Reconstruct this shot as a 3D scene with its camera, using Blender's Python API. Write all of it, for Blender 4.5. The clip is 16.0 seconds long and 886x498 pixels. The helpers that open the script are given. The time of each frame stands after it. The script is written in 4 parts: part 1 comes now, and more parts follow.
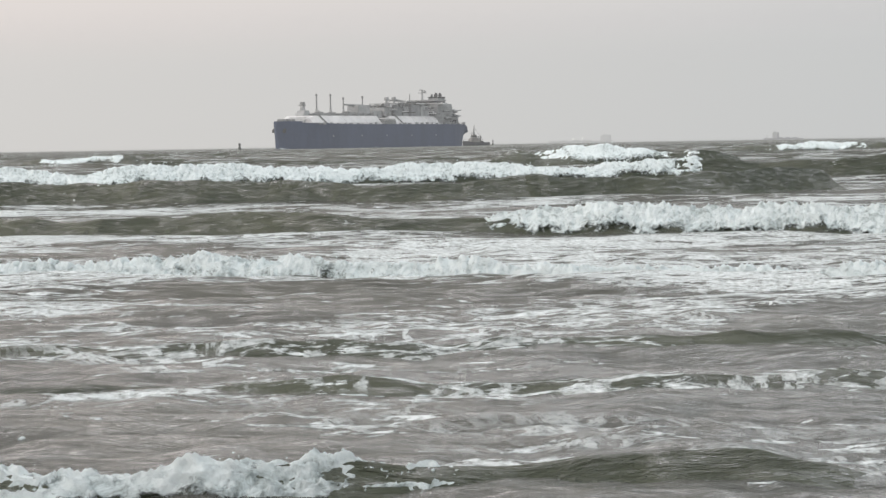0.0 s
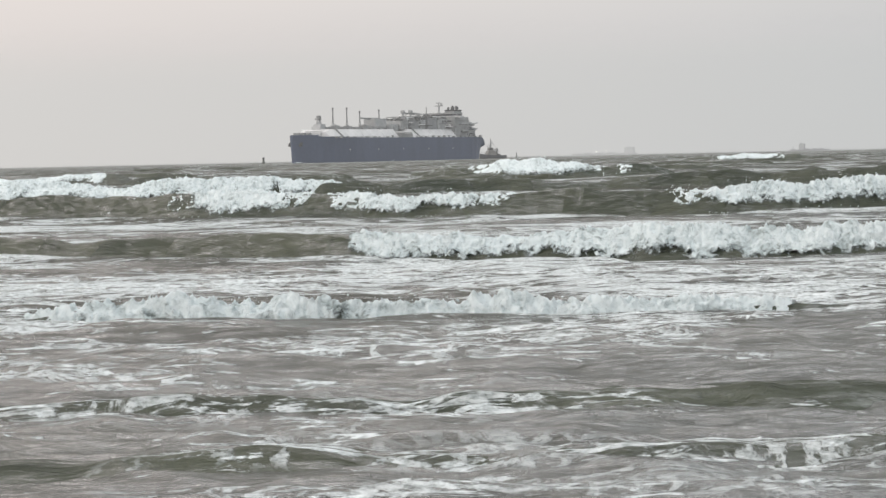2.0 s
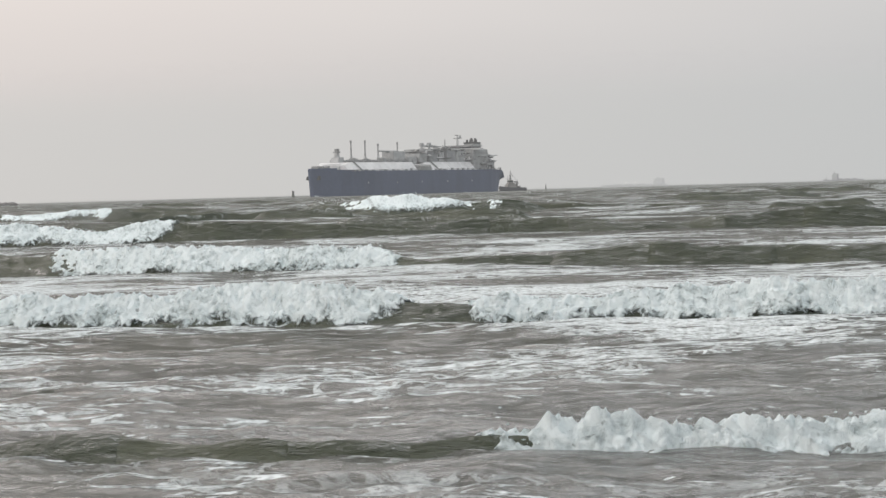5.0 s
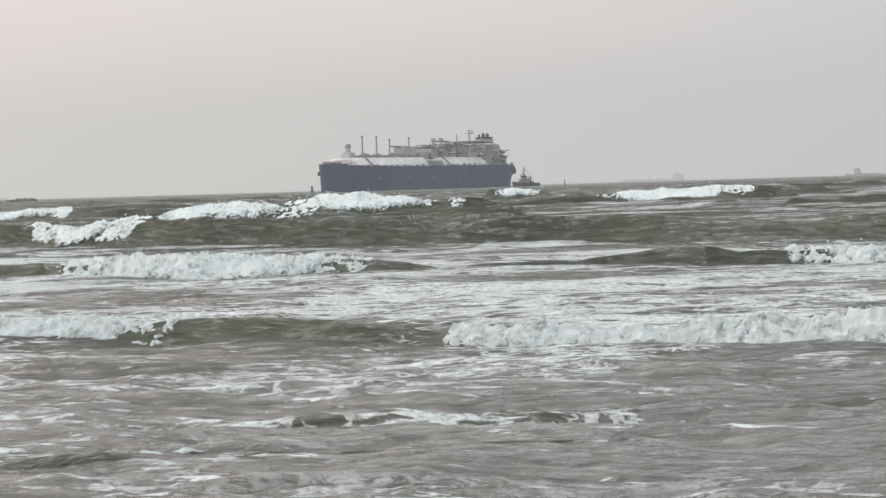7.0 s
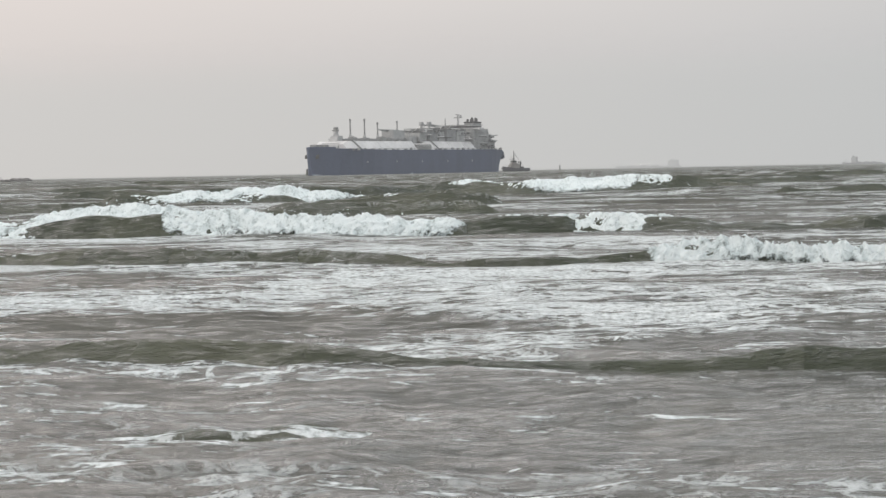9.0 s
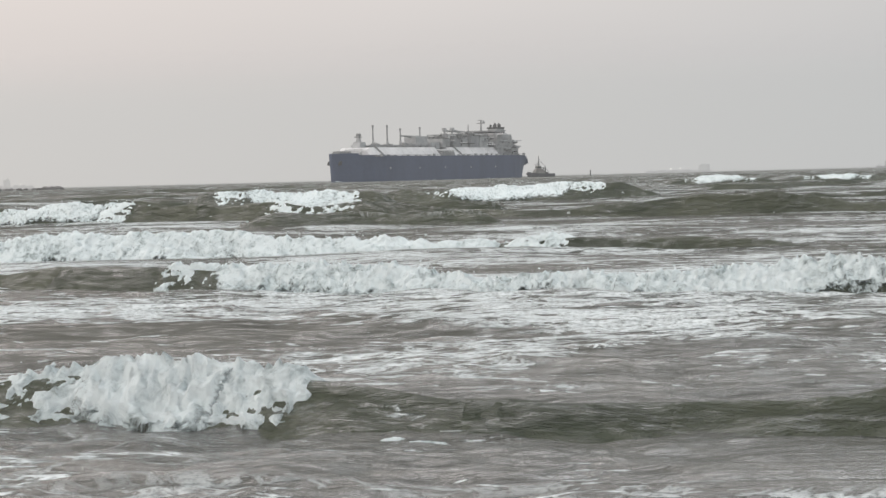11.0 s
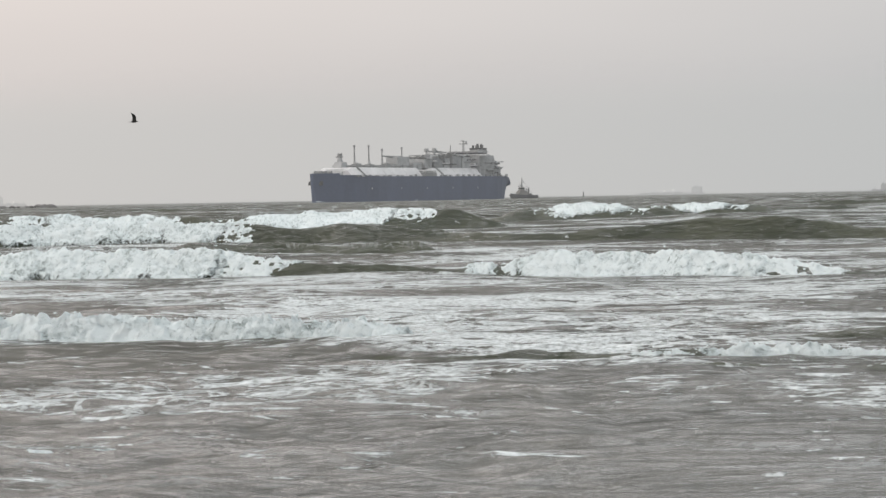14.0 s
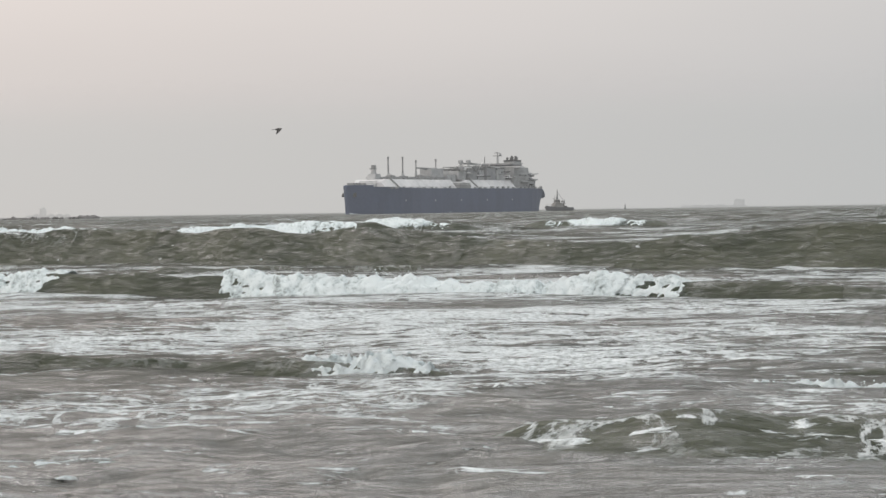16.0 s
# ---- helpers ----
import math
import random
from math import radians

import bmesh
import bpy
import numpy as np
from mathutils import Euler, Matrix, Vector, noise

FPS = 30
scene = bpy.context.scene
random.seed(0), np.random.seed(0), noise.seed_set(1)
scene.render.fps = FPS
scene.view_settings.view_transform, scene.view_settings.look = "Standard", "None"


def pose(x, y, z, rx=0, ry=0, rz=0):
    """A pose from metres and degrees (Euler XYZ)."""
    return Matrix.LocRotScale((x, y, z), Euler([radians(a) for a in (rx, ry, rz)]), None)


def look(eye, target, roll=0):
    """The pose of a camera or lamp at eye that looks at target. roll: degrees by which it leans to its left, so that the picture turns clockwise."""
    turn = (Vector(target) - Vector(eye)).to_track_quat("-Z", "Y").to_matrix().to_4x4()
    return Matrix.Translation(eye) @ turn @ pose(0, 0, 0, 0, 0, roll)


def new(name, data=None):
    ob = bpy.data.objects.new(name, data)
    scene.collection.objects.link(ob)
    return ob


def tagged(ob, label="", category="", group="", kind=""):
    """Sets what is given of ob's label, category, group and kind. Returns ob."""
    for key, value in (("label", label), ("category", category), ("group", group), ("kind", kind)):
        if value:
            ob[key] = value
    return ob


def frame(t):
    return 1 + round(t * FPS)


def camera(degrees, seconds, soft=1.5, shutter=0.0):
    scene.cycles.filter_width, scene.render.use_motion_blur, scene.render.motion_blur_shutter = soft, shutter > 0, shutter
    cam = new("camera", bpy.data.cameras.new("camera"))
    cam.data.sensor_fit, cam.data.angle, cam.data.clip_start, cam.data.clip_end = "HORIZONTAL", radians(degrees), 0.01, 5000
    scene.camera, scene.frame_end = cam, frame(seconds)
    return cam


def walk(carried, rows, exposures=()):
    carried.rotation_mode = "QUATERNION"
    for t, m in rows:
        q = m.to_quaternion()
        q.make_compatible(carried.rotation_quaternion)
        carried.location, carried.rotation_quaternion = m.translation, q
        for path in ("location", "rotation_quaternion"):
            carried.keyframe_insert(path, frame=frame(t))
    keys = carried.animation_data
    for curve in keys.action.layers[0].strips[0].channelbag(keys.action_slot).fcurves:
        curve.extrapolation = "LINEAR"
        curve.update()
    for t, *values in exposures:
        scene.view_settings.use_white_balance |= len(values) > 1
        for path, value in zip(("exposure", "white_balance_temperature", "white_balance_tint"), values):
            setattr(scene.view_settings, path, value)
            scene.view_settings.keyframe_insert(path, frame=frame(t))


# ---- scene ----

# ---------- camera: held by hand on the beach, 2.5 m above the water ----------
cam = camera(25, 16.0, soft=1.5)


def held(yaw, pitch, roll):
    """The hand-held camera: yaw to the right, pitch up, roll of the picture clockwise, in degrees."""
    return pose(0, 0, 2.5, 90 + pitch, 0, -yaw) @ pose(0, 0, 0, 0, 0, roll)


walk(cam, [(t, held(a, b, c)) for t, a, b, c in (
    (0, 1.982, -3.024, -0.962), (0.5, 1.524, -3.018, -0.986), (1, 1.797, -3.067, -1.195), (1.5, 1.340, -3.028, -1.030),
    (2, 1.298, -2.638, -1.257), (2.5, 0.430, -3.289, -1.354), (3, 1.174, -3.387, -1.678), (3.5, 1.203, -2.540, -2.136),
    (4, 0.816, -2.088, -2.146), (4.2, 1.106, -1.693, -1.697), (6.3, -0.474, -1.731, -1.810), (6.5, -0.398, -1.904, -1.805),
    (7, -0.078, -1.808, -1.675), (7.5, -0.655, -1.931, -1.413), (8, 0.280, -2.379, -1.023), (8.5, 0.540, -2.480, -1.002),
    (8.7, 0.376, -2.341, -1.020), (11, -0.810, -2.075, -1.431), (11.5, -1.041, -1.767, -1.129), (12, -1.040, -1.744, -1.209),
    (12.5, -0.621, -1.774, -1.257), (13, -1.228, -1.269, -1.122), (13.5, -1.012, -1.296, -1.072), (14, -0.583, -1.489, -1.048),
    (14.5, -0.537, -1.038, -1.186), (15, -0.986, -1.052, -1.074), (15.5, -1.431, -1.132, -0.913), (16, -1.763, -1.125, -0.894))],
    exposures=((0.0, 0.11), (3.5, 0.13), (4.2, 0.07), (7.0, 0.04), (9.0, 0.03), (11.0, 0.01), (13.0, 0.0), (16.0, -0.04)))

# ---------- light: overcast hazy sky, a veiled low sun to the left ----------
SUN_TURN, SUN_HEIGHT = -98.0, 40.0
world = bpy.data.worlds.new("overcast_sky")
scene.world = world
world.use_nodes = True
wt = world.node_tree
wt.nodes.clear()


def wnode(kind, **values):
    n = wt.nodes.new(kind)
    for k, v in values.items():
        n.inputs[k].default_value = v
    return n


w_out = wt.nodes.new("ShaderNodeOutputWorld")
w_sky = wt.nodes.new("ShaderNodeTexSky")
w_sky.sky_type, w_sky.sun_disc = "NISHITA", False
w_sky.sun_elevation, w_sky.sun_rotation = radians(SUN_HEIGHT), radians(SUN_TURN)
w_sky.dust_density, w_sky.air_density = 6.0, 1.5
w_bg_sky = wnode("ShaderNodeBackground", Strength=0.05)
wt.links.new(w_sky.outputs[0], w_bg_sky.inputs[0])
w_co = wt.nodes.new("ShaderNodeTexCoord")
w_xyz = wt.nodes.new("ShaderNodeSeparateXYZ")
wt.links.new(w_co.outputs["Generated"], w_xyz.inputs[0])
# cloud layer: paler towards the zenith, warmer on the sun's side
w_up = wt.nodes.new("ShaderNodeValToRGB")
w_up.color_ramp.elements[0].position, w_up.color_ramp.elements[0].color = 0.0, (0.61, 0.61, 0.605, 1)
w_up.color_ramp.elements[1].position, w_up.color_ramp.elements[1].color = 1.0, (1.2, 1.22, 1.24, 1)
for at, col in ((0.06, (0.665, 0.655, 0.65, 1)), (0.14, (0.80, 0.765, 0.745, 1)), (0.4, (0.98, 0.98, 0.98, 1))):
    e = w_up.color_ramp.elements.new(at)
    e.color = col
wt.links.new(w_xyz.outputs[2], w_up.inputs[0])
w_side = wt.nodes.new("ShaderNodeValToRGB")
w_side.color_ramp.elements[0].position, w_side.color_ramp.elements[0].color = 0.0, (1.20, 1.12, 1.08, 1)
w_side.color_ramp.elements[1].position, w_side.color_ramp.elements[1].color = 1.0, (0.90, 0.925, 0.94, 1)
w_map = wnode("ShaderNodeMapRange")
w_map.inputs["From Min"].default_value, w_map.inputs["From Max"].default_value = -0.32, 0.32
wt.links.new(w_xyz.outputs[0], w_map.inputs[0])
wt.links.new(w_map.outputs[0], w_side.inputs[0])
w_cloud = wnode("ShaderNodeTexNoise", Scale=3.2, Detail=4.0)
w_squash = wt.nodes.new("ShaderNodeMapping")
w_squash.inputs["Scale"].default_value = (1.0, 1.0, 5.0)
wt.links.new(w_co.outputs["Generated"], w_squash.inputs[0])
wt.links.new(w_squash.outputs[0], w_cloud.inputs[0])
w_dim = wnode("ShaderNodeMapRange")
w_dim.inputs["To Min"].default_value, w_dim.inputs["To Max"].default_value = 0.96, 1.04
wt.links.new(w_cloud.outputs[0], w_dim.inputs[0])
w_mul = wt.nodes.new("ShaderNodeMix")
w_mul.data_type, w_mul.blend_type = "RGBA", "MULTIPLY"
w_mul.inputs[0].default_value = 1.0
wt.links.new(w_up.outputs[0], w_mul.inputs[6])
wt.links.new(w_side.outputs[0], w_mul.inputs[7])
w_bg = wt.nodes.new("ShaderNodeBackground")
wt.links.new(w_mul.outputs[2], w_bg.inputs[0])
wt.links.new(w_dim.outputs[0], w_bg.inputs[1])
w_mix = wt.nodes.new("ShaderNodeMixShader")
w_mix.inputs[0].default_value = 0.9
wt.links.new(w_bg_sky.outputs[0], w_mix.inputs[1])
wt.links.new(w_bg.outputs[0], w_mix.inputs[2])
wt.links.new(w_mix.outputs[0], w_out.inputs[0])

sun = new("sun", bpy.data.lights.new("sun", "SUN"))
sun.data.energy, sun.data.angle, sun.data.color = 0.75, radians(35), (1.0, 0.95, 0.9)
sa, se = radians(SUN_TURN), radians(SUN_HEIGHT)
sun_from = Vector((math.sin(sa) * math.cos(se), math.cos(sa) * math.cos(se), math.sin(se)))
sun.matrix_world = look(sun_from * 100, (0, 0, 0))
scene.view_settings.exposure = 0.0


# ---------- materials ----------
class Nodes:
    """A small builder for a node material."""

    def __init__(self, name):
        self.m = bpy.data.materials.new(name)
        self.m.use_nodes = True
        self.t = self.m.node_tree
        self.b = self.t.nodes["Principled BSDF"]
        self.co = self.t.nodes.new("ShaderNodeTexCoord").outputs["Object"]

    def vary(self):
        """Gives each object its own stretch of the texture, along x."""
        info, comb, add = (self.t.nodes.new("ShaderNode" + k) for k in ("ObjectInfo", "CombineXYZ", "VectorMath"))
        self.t.links.new(self.math("MULTIPLY", info.outputs["Random"], 90.0), comb.inputs[0])
        self.t.links.new(self.co, add.inputs[0])
        self.t.links.new(comb.outputs[0], add.inputs[1])
        self.co = add.outputs[0]

    def put(self, where, value):
        if isinstance(value, bpy.types.NodeSocket):
            self.t.links.new(value, where)
        else:
            where.default_value = value

    def noise(self, scale, detail=4.0, rough=0.55, distort=0.0, stretch=None):
        n = self.t.nodes.new("ShaderNodeTexNoise")
        n.inputs["Scale"].default_value, n.inputs["Detail"].default_value = scale, detail
        n.inputs["Roughness"].default_value, n.inputs["Distortion"].default_value = rough, distort
        co = self.co
        if stretch:
            mp = self.t.nodes.new("ShaderNodeMapping")
            mp.inputs["Scale"].default_value = stretch
            self.t.links.new(self.co, mp.inputs[0])
            co = mp.outputs[0]
        self.t.links.new(co, n.inputs["Vector"])
        return n.outputs["Fac"]

    def math(self, op, a, b=0.0, c=0.0, clamp=False):
        n = self.t.nodes.new("ShaderNodeMath")
        n.operation, n.use_clamp = op, clamp
        for k, v in enumerate((a, b, c)):
            self.put(n.inputs[k], v)
        return n.outputs[0]

    def span(self, value, lo, hi, a=0.0, b=1.0, smooth=True):
        n = self.t.nodes.new("ShaderNodeMapRange")
        n.interpolation_type = "SMOOTHSTEP" if smooth else "LINEAR"
        for k, v in zip((0, 1, 2, 3, 4), (value, lo, hi, a, b)):
            self.put(n.inputs[k], v)
        return n.outputs[0]

    def mix(self, fac, a, b):
        n = self.t.nodes.new("ShaderNodeMix")
        n.data_type = "RGBA"
        self.put(n.inputs[0], fac)
        self.put(n.inputs[6], a if isinstance(a, bpy.types.NodeSocket) else (*a, 1))
        self.put(n.inputs[7], b if isinstance(b, bpy.types.NodeSocket) else (*b, 1))
        return n.outputs[2]

    def bump(self, height, strength=0.5, distance=0.02, under=None):
        n = self.t.nodes.new("ShaderNodeBump")
        n.inputs["Strength"].default_value, n.inputs["Distance"].default_value = strength, distance
        self.t.links.new(height, n.inputs["Height"])
        if under is not None:
            self.t.links.new(under, n.inputs["Normal"])
        return n.outputs[0]

    def set(self, **values):
        for k, v in values.items():
            self.put(self.b.inputs[k.replace("_", " ")], (*v, 1) if isinstance(v, tuple) and len(v) == 3 else v)
        return self.m


def painted(name, low, high, rough=0.5, metal=0.0, scale=0.3, streak=None):
    """Paint or metal with weathering at two scales."""
    n = Nodes(name)
    coarse = n.noise(scale, 5.0, 0.6, 0.0, streak)
    fine = n.noise(scale * 9, 3.0)
    f = n.math("MULTIPLY_ADD", fine, 0.35, n.math("MULTIPLY", coarse, 0.75), clamp=True)
    f = n.span(f, 0.3, 0.75)
    return n.set(Base_Color=n.mix(f, low, high), Roughness=rough, Metallic=metal, Normal=n.bump(fine, 0.2, 0.02))


WATER_LOW, WATER_HIGH = (0.052, 0.056, 0.046), (0.100, 0.102, 0.085)
FOAM_GREY, FOAM_WHITE = (0.50, 0.55, 0.56), (0.84, 0.89, 0.90)


def water_material(name, sheet, laced=False):
    """Silty sea water with lace of old foam. sheet: the wide surface, whose foam lies in bands along the shore;
    laced: a low swell with old foam all over it."""
    n = Nodes(name)
    if not sheet:
        n.vary()
    murk = n.noise(0.22, 4.0)
    base = n.mix(n.span(murk, 0.3, 0.7), WATER_LOW, WATER_HIGH) if sheet else n.mix(n.span(murk, 0.3, 0.7), (0.046, 0.056, 0.040), (0.086, 0.094, 0.068))
    patch = n.noise(0.2 if sheet else 0.3, 4.0, 0.6, 0.8, (0.5, 0.9, 1.0))
    coarse = n.noise(0.85, 4.0, 0.6, 0.8, (0.6, 0.85, 1.0))
    fine = n.noise(4.2, 5.0, 0.66, 0.6, (0.32, 1.0, 1.0))
    speck = n.math("ADD", n.math("MULTIPLY", coarse, 0.27), n.math("MULTIPLY", fine, 0.76))
    lace = n.noise(0.8, 6.0, 0.6, 1.6, (0.7, 0.8, 1.0))
    ridge = n.math("SUBTRACT", 1.0, n.math("ABSOLUTE", n.math("MULTIPLY_ADD", lace, 9.0, -4.5)))
    grain = n.noise(9.0, 5.0, 0.7)
    lift = n.math("MULTIPLY_ADD", patch, 0.66, -0.33)
    if sheet:
        sep = n.t.nodes.new("ShaderNodeSeparateXYZ")
        n.t.links.new(n.co, sep.inputs[0])
        y = sep.outputs[1]
        # surf zone: most foam where the rollers have just passed, little in the wash and offshore
        zone = n.math("MULTIPLY", n.span(y, 16.0, 36.0, 0.15, 1.0), n.span(y, 52.0, 120.0, 1.0, 0.42))
        zone = n.math("MULTIPLY", zone, n.span(y, 170.0, 330.0, 1.0, 0.0))
        lift = n.math("ADD", lift, n.math("MULTIPLY_ADD", zone, 0.105, -0.085))
    else:
        sep = n.t.nodes.new("ShaderNodeSeparateXYZ")
        n.t.links.new(n.co, sep.inputs[0])
        # spent foam trails behind the crest
        lift = n.math("ADD", lift, -0.075 if laced else n.span(sep.outputs[1], 0.3, 2.2, -0.20, -0.07))
        trail = n.span(sep.outputs[1], 0.3, 1.6)
    flecks = n.span(n.math("ADD", speck, lift), 0.525, 0.565)
    webs = n.math("MULTIPLY", n.span(n.math("MULTIPLY_ADD", grain, 0.5, ridge), 0.85, 1.15), n.span(n.math("ADD", patch, n.math("MULTIPLY", lift, 0.4)), 0.44, 0.56))
    webs = n.math("MULTIPLY", webs, 0.85 if sheet else 0.75 if laced else n.math("MULTIPLY", trail, 0.7))
    foam = n.math("MAXIMUM", flecks, webs)
    foam = n.math("MULTIPLY", foam, n.span(grain, 0.25, 0.55, 0.55, 1.0))
    white = n.mix(n.span(grain, 0.3, 0.7), FOAM_GREY, FOAM_WHITE)
    small = n.noise(3.0, 6.0, 0.66, 0.4, (0.3, 1.0, 1.0))
    tiny = n.noise(11.0, 4.0, 0.65, 0.0, (0.3, 1.0, 1.0))
    relief = n.bump(small, 1.0, 0.22)
    relief = n.bump(tiny, 0.8, 0.04, relief)
    relief = n.bump(foam, 0.7, 0.03, relief)
    # the mirror share: wave slopes keep it well under a flat pool's, least where wind ruffles the open sea
    ruffle = n.math("MULTIPLY_ADD", n.noise(0.07, 6.0, 0.65, 0.3, (0.35, 1.0, 1.0)), 0.4, n.math("MULTIPLY", small, 0.5))
    ruffle = n.math("MULTIPLY_ADD", n.noise(6.0, 4.0, 0.66, 0.5, (0.35, 1.0, 1.0)), 0.75, n.math("ADD", ruffle, 0.06))
    if sheet:
        ruffle = n.math("MULTIPLY_ADD", n.math("MULTIPLY_ADD", n.noise(0.11, 4.0, 0.6, 0.3, (1.0, 0.14, 1.0)), 1.0, -0.5), n.span(y, 110.0, 260.0, 0.0, 1.3), ruffle)
        ruffle = n.math("MULTIPLY_ADD", n.math("MULTIPLY_ADD", n.noise(0.018, 5.0, 0.6, 0.4, (0.3, 1.0, 1.0)), 1.0, -0.5), n.span(y, 90.0, 300.0, 0.0, 1.0), ruffle)
    ruffle = n.span(ruffle, 0.82, 1.06, n.span(y, 18.0, 34.0, 0.75, 0.3) if sheet else n.span(trail, 0.0, 1.0, 0.25, 0.12), n.span(y, 18.0, 34.0, 1.4, 1.6) if sheet else n.span(trail, 0.0, 1.0, 1.35, 1.75), False)
    fres = n.t.nodes.new("ShaderNodeFresnel")
    fres.inputs["IOR"].default_value = 1.33
    n.t.links.new(relief, fres.inputs["Normal"])
    cap = n.math("MULTIPLY", n.span(y, 28.0, 150.0, 0.80, 0.20), n.span(y, 250.0, 900.0, 1.0, 0.72)) if sheet else 0.68
    if sheet:
        share = n.math("DIVIDE", fres.outputs[0], n.math("ADD", fres.outputs[0], 0.30))
        gloss = n.math("MULTIPLY", n.math("MULTIPLY", share, n.math("MULTIPLY", cap, 1.85)), ruffle)
    else:
        gloss = n.math("MULTIPLY", n.math("MINIMUM", n.math("MULTIPLY", fres.outputs[0], 2.8), cap), ruffle)
    gloss = n.math("MULTIPLY", gloss, n.math("SUBTRACT", 1.0, foam), clamp=True)
    body = n.t.nodes.new("ShaderNodeBsdfDiffuse")
    n.put(body.inputs["Color"], n.mix(foam, base, white))
    shine = n.t.nodes.new("ShaderNodeBsdfGlossy")
    shine.inputs["Roughness"].default_value = 0.16
    for bs in (body, shine):
        n.t.links.new(relief, bs.inputs["Normal"])
    both = n.t.nodes.new("ShaderNodeMixShader")
    n.t.links.new(gloss, both.inputs[0])
    n.t.links.new(body.outputs[0], both.inputs[1])
    n.t.links.new(shine.outputs[0], both.inputs[2])
    n.t.links.new(both.outputs[0], n.t.nodes["Material Output"].inputs[0])
    return n.m


def foam_material():
    """Aerated foam: thick white clots, thinner grey-green shreds with water showing through, shading between clots
    painted in.
    """
    n = Nodes("sea_foam")
    n.vary()
    body = n.t.nodes.new("ShaderNodeAttribute")
    body.attribute_name = "body"
    blotch = n.noise(1.1, 5.0, 0.6, 0.4)
    clump = n.noise(5.0, 8.0, 0.74, 0.5)
    grain = n.noise(14.0, 6.0, 0.75, 0.4)
    f = n.math("ADD", n.math("MULTIPLY", clump, 0.68), n.math("MULTIPLY", blotch, 0.32))
    f = n.math("MULTIPLY_ADD", body.outputs["Fac"], 0.14, f)
    # greyer where thin; low clumps also darkened, crease shade put into the colour
    col = n.mix(n.span(f, 0.47, 0.61), (0.23, 0.27, 0.265), (0.51, 0.595, 0.61))
    col = n.mix(n.span(f, 0.53, 0.69), col, (0.805, 0.885, 0.90))
    relief = n.bump(clump, 0.9, 0.085)
    relief = n.bump(grain, 0.7, 0.03, relief)
    # torn into shreds and lace where the foam runs thin, at its toe, ends and back
    web = n.noise(5.0, 8.0, 0.75, 0.7)
    hold = n.math("MULTIPLY_ADD", body.outputs["Fac"], 0.62, n.math("ADD", n.math("MULTIPLY", web, 0.75), n.math("MULTIPLY", clump, 0.25)))
    return n.set(Base_Color=col, Roughness=0.8, Normal=relief, Alpha=n.span(hold, 0.76, 0.98))


M_SEA = water_material("sea_water", True)
M_WAVE = water_material("wave_water", False)
M_LACED = water_material("foam_laced_water", False, True)
M_FOAM = foam_material()
M_HULL = painted("hull_navy_paint", (0.036, 0.057, 0.112), (0.056, 0.082, 0.150), 0.55, 0.0, 0.05, (1.0, 1.0, 0.25))
M_WHITE = painted("ship_white_paint", (0.50, 0.51, 0.52), (0.74, 0.74, 0.745), 0.5, 0.0, 0.08)
M_CREAM = painted("ship_offwhite_paint", (0.25, 0.265, 0.275), (0.43, 0.44, 0.445), 0.55, 0.0, 0.2)
M_GREY = painted("ship_grey_paint", (0.16, 0.17, 0.17), (0.27, 0.28, 0.28), 0.55, 0.0, 0.2)
M_GREY2 = painted("module_grey_paint", (0.17, 0.18, 0.19), (0.30, 0.31, 0.32), 0.55, 0.0, 0.2)
M_DARK = painted("dark_steel", (0.030, 0.032, 0.034), (0.075, 0.078, 0.080), 0.6, 0.2, 0.3)
M_GLASS = painted("bridge_glass", (0.020, 0.024, 0.028), (0.035, 0.040, 0.045), 0.12, 0.0, 0.5)
M_PANE = painted("cabin_glass", (0.27, 0.28, 0.29), (0.36, 0.37, 0.38), 0.3, 0.0, 0.5)
M_TUG = painted("tug_hull_paint", (0.045, 0.050, 0.060), (0.080, 0.085, 0.095), 0.6, 0.0, 0.3)
M_TUGWHITE = painted("tug_house_paint", (0.16, 0.16, 0.155), (0.28, 0.275, 0.26), 0.55, 0.0, 0.4)
M_BUOY = painted("buoy_paint", (0.040, 0.055, 0.045), (0.075, 0.085, 0.070), 0.6, 0.0, 0.8)
M_FAR = painted("freighter_paint", (0.10, 0.11, 0.13), (0.18, 0.18, 0.20), 0.6, 0.0, 0.05)
M_ROCK = painted("breakwater_rock", (0.055, 0.055, 0.055), (0.16, 0.155, 0.15), 0.85, 0.0, 0.35)
M_BIRD = painted("dark_feathers", (0.018, 0.017, 0.016), (0.045, 0.042, 0.040), 0.8, 0.0, 8.0)
M_LAMP = Nodes("deck_light_glow").set(Base_Color=(1.0, 0.95, 0.85), Emission_Color=(1.0, 0.95, 0.85), Emission_Strength=6.0)


